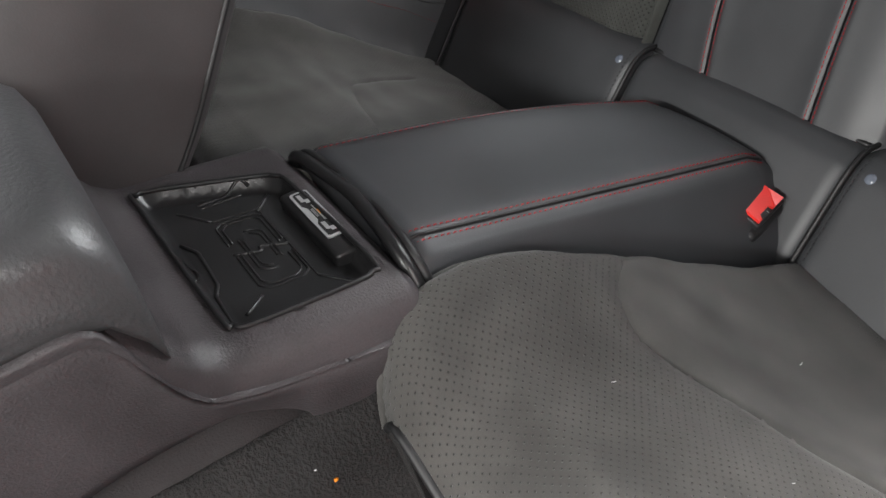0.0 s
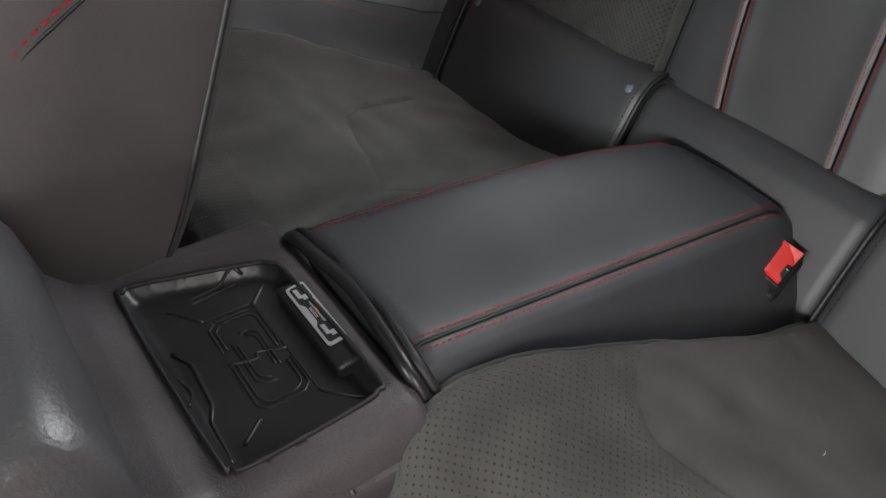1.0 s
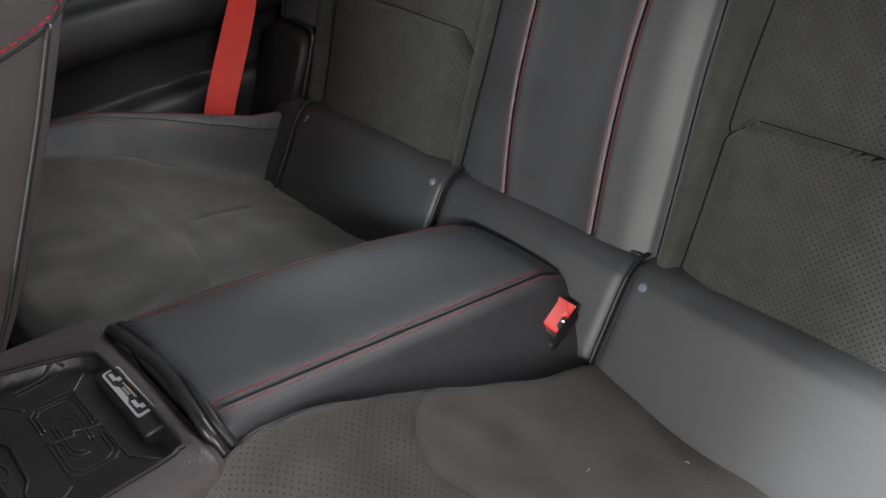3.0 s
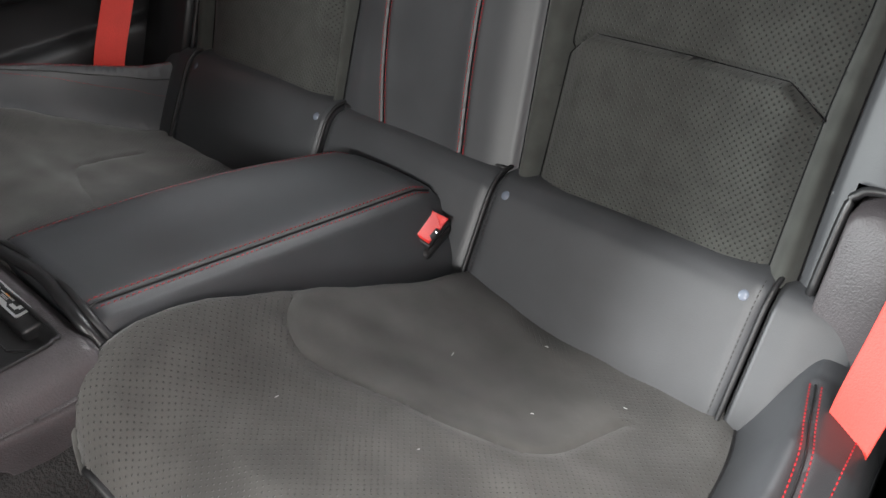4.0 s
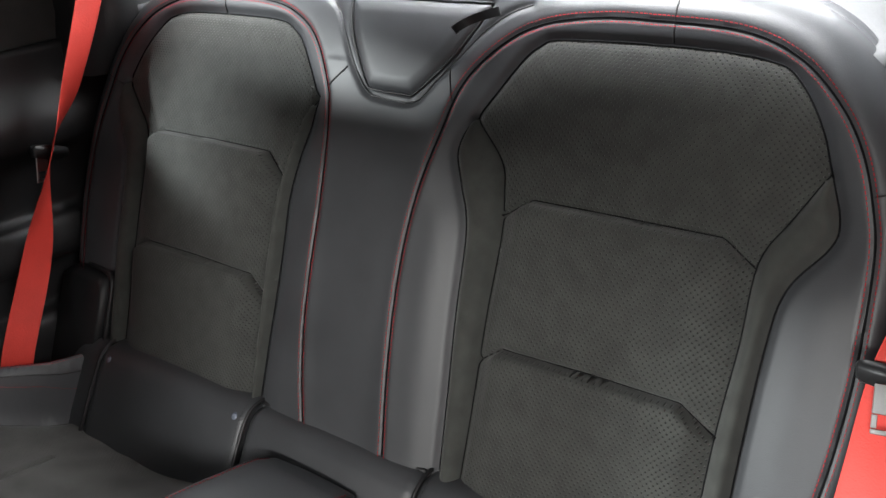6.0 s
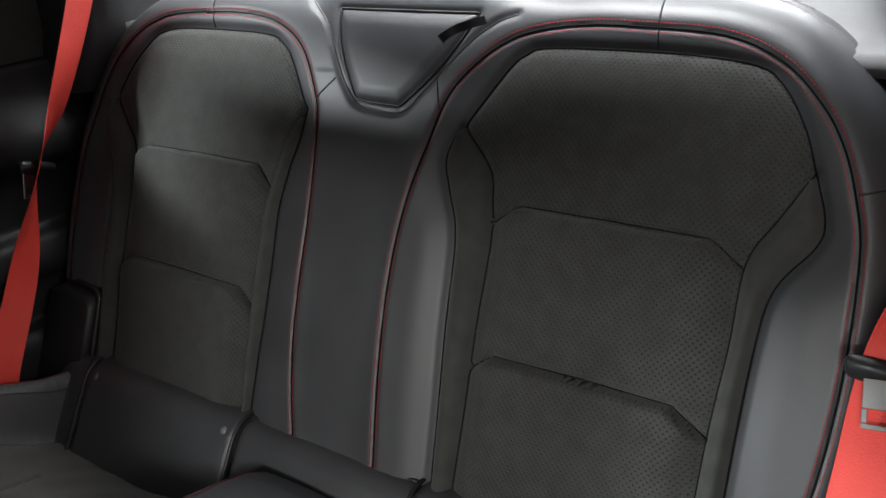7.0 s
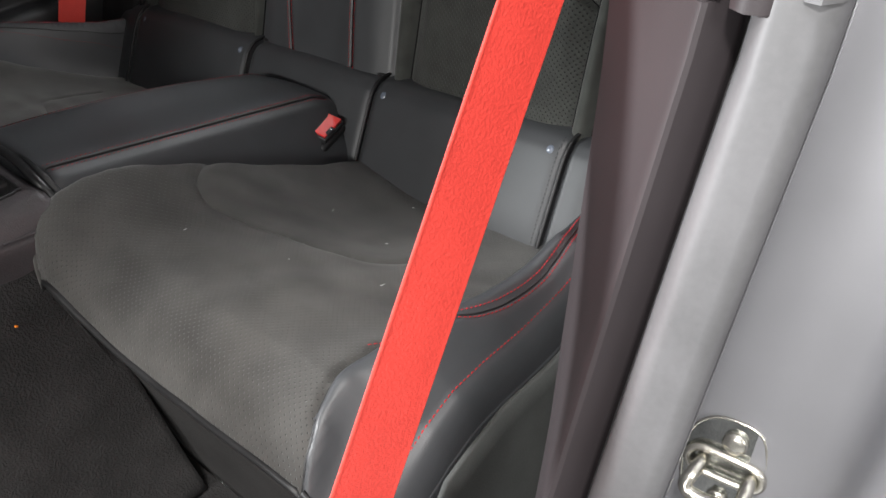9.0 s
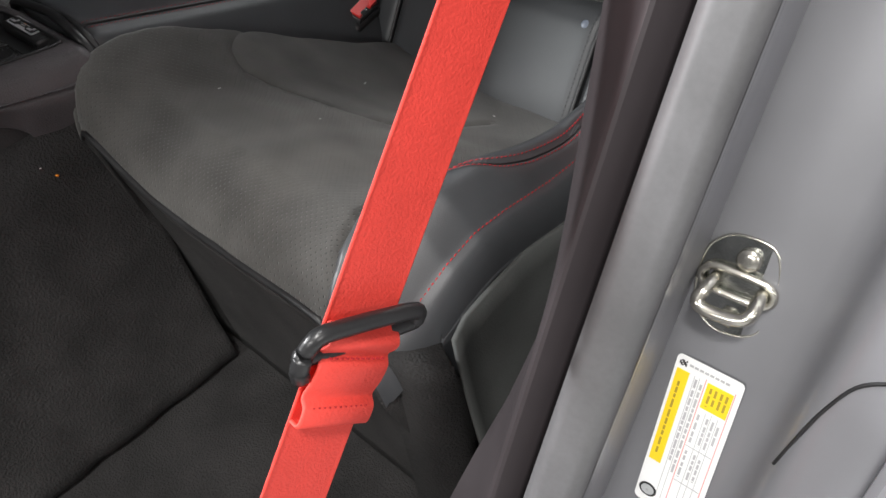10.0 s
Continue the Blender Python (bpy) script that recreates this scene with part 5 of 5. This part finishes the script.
def front_belt():
    L0, L1, R0, R1 = (np.array(v) for v in ((0.7381, -0.8391, 0.35), (0.7056, -0.3613, 0.85), (0.7308, -0.7482, 0.35), (0.7173, -0.3025, 0.85)))
    at = lambda z: (((L0 + R0) / 2) * (0.85 - z) + ((L1 + R1) / 2) * (z - 0.35)) / 0.5
    a0 = R0 - L0
    a1 = R1 - L1
    d = (at(0.85) - at(0.35))
    d /= np.linalg.norm(d)
    a = (a0 + a1) / 2
    a -= d * (a @ d)
    a /= np.linalg.norm(a)
    n = np.cross(a, d)
    n = n if n[0] > 0 else -n
    pts = [at(z) for z in (0.06, 0.2, 0.4, 0.5, 0.6, 0.8, 0.95)] + [at(1.04)]
    top = strap("front_seat_belt", "red front seat belt drawn down across the door opening", pts, [a] * 8, 0.0525)
    # the slotted guide and the folded end sewn under it
    c = at(0.568) + n * 0.007
    ax1 = a * 0.97 + d * 0.26
    ax1 /= np.linalg.norm(ax1)
    ax2 = np.cross(n, ax1)
    frame_pts = [c + ax1 * x + ax2 * y + n * h for x, y, h in ((-0.040, -0.004, 0.0), (-0.036, 0.006, 0.004), (-0.020, 0.008, 0.005), (0.020, 0.008, 0.005), (0.034, 0.006, 0.004), (0.038, 0.0, 0.001), (0.034, -0.006, -0.003), (-0.034, -0.010, -0.004))]
    bm = tube(bmesh.new(), spline(frame_pts + frame_pts[:1], 6), 0.0052, 10)
    under(part("guide", bm, M_BLACKPL, label="black plastic belt guide"), top)
    bm = tube(bmesh.new(), spline([c - ax1 * 0.041 - ax2 * 0.007, c - ax1 * 0.041 - ax2 * 0.016 - n * 0.002, c - ax1 * 0.038 - ax2 * 0.022 - n * 0.004], 6), 0.0055, 10)
    under(part("guide_tail", bm, M_BLACKPL), top)
    fold = [at(0.5700) + n * 0.004, at(0.5630) + n * 0.011, at(0.5570) + n * 0.0055, at(0.5520) + n * 0.0085, at(0.5450) + n * 0.0075, at(0.5375) + n * 0.0048, at(0.5330) + n * 0.0090, at(0.5260) + n * 0.0085, at(0.5255) + n * 0.002]
    bm = webbing(bmesh.new(), spline(fold, 8), 0.054, [tuple(a)] * 65, 0.003)
    under(part("folded_end", bm, M_RED, label="red folded and sewn webbing end"), top)
    for z in (0.556, 0.534):
        q = at(z) + n * 0.0095
        ob = under(part("stitching", stitches([q - a * 0.022, q + a * 0.022], lambda p: n, 0.003, 0.001, 0.0006), M_THREAD), top)
        tagged(ob, "red thread", kind="stuff")
    return top


def rear_belts():
    for s in (1, -1):
        m = (lambda p: p) if s > 0 else (lambda p: (2 * MID - p[0],) + tuple(p[1:]))
        if s > 0:
            pts = [(0.590, -0.115, 0.30), (0.594, -0.085, 0.40), (0.600, -0.045, 0.48), (0.606, 0.045, 0.61), (0.609, 0.100, 0.682), (0.624, 0.143, 0.78), (0.646, 0.185, 0.89), (0.672, 0.25, 1.06)]
            ac = [(0.6, -0.6, 0.5), (0.85, -0.4, 0.2), (0.93, -0.3, 0.1), (0.95, -0.1, 0.0), (0.97, 0.1, -0.1), (0.50, 0.82, -0.25), (0.00, 0.95, -0.22), (-0.2, 0.95, -0.25)]
            lab = "red rear seat belt with its tongue hanging beside the backrest"
        else:
            pts = [(0.604, -0.092, 0.35), (0.5855, -0.0765, 0.423), (0.577, -0.005, 0.56), (0.567, 0.068, 0.724), (0.562, 0.130, 0.82), (0.562, 0.210, 0.96), (0.56, 0.26, 1.08)]
            ac = [(-0.45, 0.87, -0.25), (-0.45, 0.87, -0.25), (-0.1, 0.8, -0.35), (0.8, 0.35, -0.3), (0.4, 0.8, -0.35), (0.1, 0.9, -0.4), (0.1, 0.9, -0.4)]
            lab = "red rear seat belt with a bunched tongue beside the backrest"
        top = strap("rear_seat_belt", lab, [m(p) for p in pts], [((-1 if s < 0 else 1) * a[0], a[1], a[2]) for a in ac])
        # tongue: plastic grip and steel plate with a slot
        c = Vector(m(pts[4] if s > 0 else pts[3]))
        d = Vector((0.02, 0.60, 0.80) if s > 0 else (-0.02, 0.36, 0.93)).normalized()
        a = Vector((0.97, 0.05, -0.24)) if s > 0 else Vector((-0.28, 0.85, -0.40))
        a = (a - d * a.dot(d)).normalized()
        n = a.cross(d)
        n = n if n.y < 0 else -n
        M = Matrix((a, d, n)).transposed().to_4x4()
        M.translation = c + n * 0.004
        grip = [(-0.034, -0.004), (-0.030, 0.008), (0.026, 0.008), (0.036, 0.001), (0.034, -0.007), (0.010, -0.013), (-0.018, -0.012), (-0.030, -0.010)]
        bm = slab(bmesh.new(), spline(grip, 4, closed=True), 0.010, M @ Matrix.Translation((0, 0, 0.005)))
        bmesh.ops.recalc_face_normals(bm, faces=bm.faces)
        tongue = under(part("tongue_grip", bm, M_BLACKPL, label="black plastic grip"), top)
        bm = bmesh.new()
        M2 = M @ pose(-0.008, -0.008, 0.006, 0, 0, 8)
        for lo, hi in (((-0.012, -0.025, 0), (0.012, 0.0, 0.0025)), ((-0.012, -0.037, 0), (-0.0075, -0.0255, 0.0025)), ((0.0075, -0.037, 0), (0.012, -0.0255, 0.0025)), ((-0.012, -0.042, 0), (0.012, -0.0375, 0.0025))):
            box(bm, lo, hi, M2, 0.0006, 1)
        under(part("tongue_plate", bm, M_LATCH, label="steel latch plate", smooth=False), tongue)


# ---------------------------------------------------------------- side trims and shell
def side_trims():
    for s in (1, -1):
        m = (lambda x: x) if s > 0 else (lambda x: 2 * MID - x)
        # moulded quarter panel
        top = thing("quarter_trim", "dark moulded quarter panel beside the rear seat", "side trim", (m(0.66), 0.0, 0.03), kind="structure")
        prof = spline([(0.640, 0.04), (0.632, 0.30), (0.628, 0.40), (0.640, 0.425), (0.665, 0.432), (0.672, 0.445), (0.668, 0.50), (0.640, 0.520), (0.632, 0.545), (0.645, 0.580), (0.668, 0.592), (0.676, 0.61), (0.672, 0.68), (0.655, 0.71), (0.660, 0.75), (0.690, 0.80), (0.70, 0.86)], 5)
        if s > 0:
            prof = spline([(0.655, 0.04), (0.650, 0.30), (0.652, 0.45), (0.655, 0.60), (0.662, 0.72), (0.690, 0.80), (0.70, 0.86)], 5)
        y0, y1 = (-0.14, 0.75) if s > 0 else (-1.15, 0.75)
        bm = sheet(lambda y, i: (m(prof[int(i)][0] - 0.03 * max(0, (y - 0.05)) ** 1.0), y, prof[int(i)][1] + 0.10 * max(-0.3, min(0, y - 0.1)) * -0.6), list(np.linspace(y0, y1, 30)), list(range(len(prof))), 0.02, (-s, 0, 0))
        # black on the far side, grey on the near side
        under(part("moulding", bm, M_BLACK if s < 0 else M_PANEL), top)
        up = spline([(0.705, 0.85), (0.700, 0.92), (0.680, 1.02), (0.62, 1.14), (0.54, 1.22)], 5)
        bm = sheet(lambda y, i: (m(up[int(i)][0]), y, up[int(i)][1]), list(np.linspace(-0.10, 0.75, 12)), list(range(len(up))), 0.02, (-s, 0, 0))
        under(part("upper_panel", bm, M_PANEL, label="dark grey fabric panel"), top)
        if s > 0:
            wall = spline([(0.742, 0.04), (0.738, 0.40), (0.733, 0.60), (0.722, 0.76), (0.706, 0.87), (0.680, 0.97), (0.62, 1.10), (0.54, 1.22)], 4)
            bm = sheet(lambda y, i: (wall[int(i)][0] + 0.02 * max(0.0, min(1.0, (-0.05 - y) / 0.2)), y + 0.30 * (wall[int(i)][1] - 0.6), wall[int(i)][1]), list(np.linspace(-0.36, 0.70, 18)), list(range(len(wall))), 0.012, (-1, 0, 0))
            under(part("front_panel", bm, M_PANEL, label="dark grey fabric panel"), top)
        # block below the cut-out of the backrest
        bt = thing("belt_anchor_cover", "dark plastic cover beside the backrest foot", "trim cover", (m(0.56), 0.05, 0.30))
        prof = [(0.516, 0.33), (0.516, 0.490), (0.522, 0.500), (0.535, 0.505), (0.60, 0.509), (0.628, 0.50), (0.632, 0.33)]
        bm = bmesh.new()
        lathe_box(bm, [[(m(x), y - 0.004 + BACK_LEAN * (z - 0.41), z) for x, z in [(0.574 + (px - 0.574) * k, 0.42 + (pz - 0.42) * k) for px, pz in prof]] for y, k in ((0.016, 0.93), (0.0185, 0.97), (0.026, 0.99), (0.034, 1.0), (0.11, 1.0))])
        # the far cover is darker than the near one
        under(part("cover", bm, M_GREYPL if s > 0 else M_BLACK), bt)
        P = [(m(x), 0.028 + BACK_LEAN * (z - 0.41), z) for x, z in spline([(0.510, 0.405), (0.511, 0.49), (0.516, 0.506), (0.530, 0.513), (0.575, 0.517)], 5)]
        under(part("edge_seal", tube(bmesh.new(), P, 0.0045, 8), M_RUBBER), bt)
        # leather end piece between the flap and the side
        top = thing("side_end_panel", "dark leather end piece beside the lower back panel", "trim panel", (m(0.51), 0.0, 0.30))
        bm = sheet(lambda x, i: (m(x), RISE[int(i)][0] + 0.25 * max(0, x - 0.515), RISE[int(i)][1]), list(np.linspace(0.4865, 0.57, 14)), list(range(len(RISE))), 0.02, (0, -0.8, 0.6))
        under(part("leather_panel", bm, M_LEATHER), top)


def shell():
    bm = sheet(lambda x, y: (x, y, 0.035 + 0.006 * noise.noise((x * 6, y * 6, 1)) + 0.004 * noise.noise((x * 25, y * 25, 3))), list(np.linspace(-0.80, 0.80, 60)), list(np.linspace(-2.2, 0.9, 90)), 0.05, (0, 0, 1))
    # carpet over the tunnel's flank, with lint and a crumb on it
    flank = spline([(0.098, 0.432), (0.112, 0.418), (0.132, 0.385), (0.158, 0.27), (0.182, 0.14), (0.205, 0.045)], 5)
    fb = sheet(lambda y, i: (flank[int(i)][0] + 0.004 * noise.noise((y * 14, i * 0.3, 2)), y, flank[int(i)][1] + 0.004 * noise.noise((y * 30, i * 0.6, 5))), list(np.linspace(-1.05, -0.49, 70)), list(range(len(flank))), 0.01, (1, 0, 0.3))
    tagged(part("tunnel_carpet", fb, M_CARPET), "worn black carpet over the tunnel side beside the console", "carpet", kind="structure")
    for x, y, z, r, mat, lab in ((0.1305, -0.569, 0.391, 0.0028, M_ORANGE, "small orange crumb on the black carpet"), (0.1245, -0.579, 0.405, 0.0016, M_PAPER, "white thread of lint on the carpet")):
        cb = bmesh.new()
        P = [(x + r * 2.2 * math.cos(k * 0.9) * (0.3 + 0.3 * k) * 0.5, y + r * 2.0 * math.sin(k * 0.7) * (0.4 + 0.2 * k) * 0.5, z - k * r * 0.3 + r * 0.4 * (k % 2)) for k in range(5)]
        tube(cb, spline(P, 4), r * 0.5, 6)
        tagged(part("crumb" if mat is M_ORANGE else "lint", cb, mat), lab, "crumb" if mat is M_ORANGE else "lint")
    tagged(part("floor", bm, M_CARPET), "worn black carpet on the car floor with lint", "floor", kind="structure")
    bm = box(bmesh.new(), (-40, -40, -0.42), (40, 40, -0.36))
    tagged(part("ground", bm, M_CONCRETE), "smooth light grey showroom floor", "ground", kind="structure")
    # sill
    bm = bmesh.new()
    lathe_box(bm, [[(0.70, y, 0.0), (0.70, y, 0.09), (0.74, y, 0.125), (0.80, y, 0.13), (0.86, y, 0.10), (0.94, y, 0.07), (0.99, y, 0.0), (0.99, y, -0.15), (0.70, y, -0.15)] for y in np.linspace(-2.2, -0.55, 8)])
    tagged(part("door_sill", bm, M_PAINT), "metallic grey painted door sill", "sill", kind="structure")
    # parcel shelf with its humps
    def shelf(x, y):
        z = 0.905 + 0.03 * step01((y - 0.34) / 0.25) + 0.055 * float(step01((0.185 - abs(abs(x - MID) - 0.375)) / 0.035)) * float(step01((y - 0.36) / 0.06))
        return (x, y, float(z) + 0.03 * (y - 0.36))
    bm = sheet(shelf, list(np.linspace(-0.66, 0.66, 100)), list(np.linspace(0.30, 1.05, 40)), 0.02, (0, 0, 1))
    tagged(part("parcel_shelf", bm, M_SHELF), "grey parcel shelf below the rear window", "shelf", kind="structure")
    # dark backing, added so the gaps beside the backrest stay dark
    bm = bmesh.new()
    lathe_box(bm, [[(x, 0.30, 0.03), (x, 0.44, 0.90), (x, 0.47, 0.90), (x, 0.47, 0.03)] for x in (-0.76, 0.76)])
    tagged(part("backing_wall", bm, M_CARPETGREY, smooth=False), "dark backing wall added to close gaps behind the rear seat", "wall", kind="structure")
    # rear roof pillars
    for s in (1, -1):
        bm = bmesh.new()
        m = (lambda x: x) if s > 0 else (lambda x: 2 * MID - x)
        lathe_box(bm, [[(m(x0), ya, z), (m(x0 + 0.02), ya - 0.03, z), (m(x0 + 0.14), ya - 0.06, z), (m(x0 + 0.16), yb, z), (m(x0 + 0.02), yb, z)] for z, x0, ya, yb in ((0.80, 0.612, 0.24, 0.9), (0.90, 0.59, 0.27, 0.9), (1.0, 0.57, 0.27, 0.75), (1.12, 0.53, 0.20, 0.55), (1.22, 0.48, 0.10, 0.4))])
        tagged(part("roof_pillar", bm, M_VINYL), "dark grained vinyl rear roof pillar trim", "pillar", kind="structure")
    # roof lining, out of view; its edges are cut to shade the rear seats
    rail = lambda y: 1.06 - 0.21 * float(step01((-0.48 - y) / 0.28))
    bm = sheet(lambda x, y: (x * rail(y), y, 1.29 - 0.10 * (x / 0.65) ** 4 - 0.04 * step01((y + 0.2) / 0.35)), list(np.linspace(-0.66, 0.66, 24)), list(np.linspace(-1.2, 0.20, 30)), 0.03, (0, 0, -1))
    tagged(part("roof_shade", bm, M_LINING), "unseen dark grey roof lining shaped to shade the rear seats", "ceiling", kind="structure")
    # far door: wall with a window opening above
    bm = box(bmesh.new(), (-0.80, -2.2, 0.0), (-0.70, 0.4, 0.84))
    tagged(part("far_door", bm, M_BLACK), "black inner panel of the far door", "car door", kind="structure")
    # pane added over the opening, tinted to dim light from the far side
    bm = sheet(lambda y, t: (-0.745 + 0.19 * t * t, y, 0.842 + 0.40 * t), list(np.linspace(-1.3, 0.30, 10)), list(np.linspace(0, 1, 8)), 0.004, (-1, 0, 0.4))
    tagged(part("side_window", bm, M_TINT), "side window glass added and tinted to dim far-side light", "window", kind="structure")
    bm = box(bmesh.new(), (-0.75, -2.3, 0.0), (0.75, -2.2, 0.9))
    tagged(part("dashboard", bm, M_BLACK), "black dashboard", "dashboard", kind="structure")


def inner_side_panel():
    top = thing("inner_side_panel", "dark grey carpeted side panel between cushion and door pillar", "side trim", (0.68, -0.35, 0.03), kind="structure")
    lid = lambda y: float(np.interp(y, [-0.60, -0.50, -0.452, -0.407, -0.353, -0.281, -0.12], [0.36, 0.37, 0.374, 0.384, 0.390, 0.378, 0.375]))
    bm = sheet(lambda y, t: (0.640 + 0.055 * (1 - t) ** 1.5 + 0.35 * max(0, -0.44 - y), y, 0.03 + t * (lid(y) - 0.03)), list(np.linspace(-0.462, -0.12, 30)), list(np.linspace(0, 1, 14)), 0.006, (-1, 0, 0))
    under(part("panel", bm, M_PANEL), top)


def lint():
    """Loose flecks of lint on the cushion."""
    rnd = random.Random(11)
    for x, y in ((0.30, -0.10), (0.41, -0.13), (0.36, -0.21), (0.25, -0.20), (0.33, -0.33), (0.21, -0.38), (0.44, -0.30)):
        z = float(cush_z(np.array([x]), np.array([y]))[0]) + 0.0004
        a = rnd.uniform(0, 6.28)
        L = rnd.uniform(0.0012, 0.0030)
        P = [(x + L * k * math.cos(a + 0.3 * k), y + L * k * math.sin(a + 0.3 * k), z + 0.0003 * (k % 2)) for k in range(3)]
        tagged(part("lint", tube(bmesh.new(), P, 0.0003, 5), M_PAPER), "white fleck of lint on the suede cushion", "lint", "lint flecks")


def strap_loop():
    top = thing("release_strap", "black fabric release strap on the backrest top", "strap", (0.12, 0.215, 0.92))
    bm = webbing(bmesh.new(), spline([(0.103, 0.215, 0.919), (0.110, 0.206, 0.923), (0.124, 0.208, 0.931), (0.137, 0.222, 0.936), (0.148, 0.242, 0.938)], 8), 0.010, (0.5, 0.3, -0.8), 0.002)
    under(part("strap", bm, M_BLACK), top)


# ---------------------------------------------------------------- building
shell()
side_trims()
inner_side_panel()
rear_backrest()
for s in (-1, 1):
    rear_cushion(s)
tunnel_cover()
risers()
buckle((0.1000, -0.0623, 0.3670), (0.424, -0.023, 0.907), (0.16, -0.98, -0.10))
buckle((-0.1010, -0.0600, 0.3700), (-0.424, -0.023, 0.907), (-0.16, -0.98, -0.10))
front_console()
passenger_seat()
b_pillar()
striker()
placard()
front_belt()
rear_belts()
strap_loop()
lint()
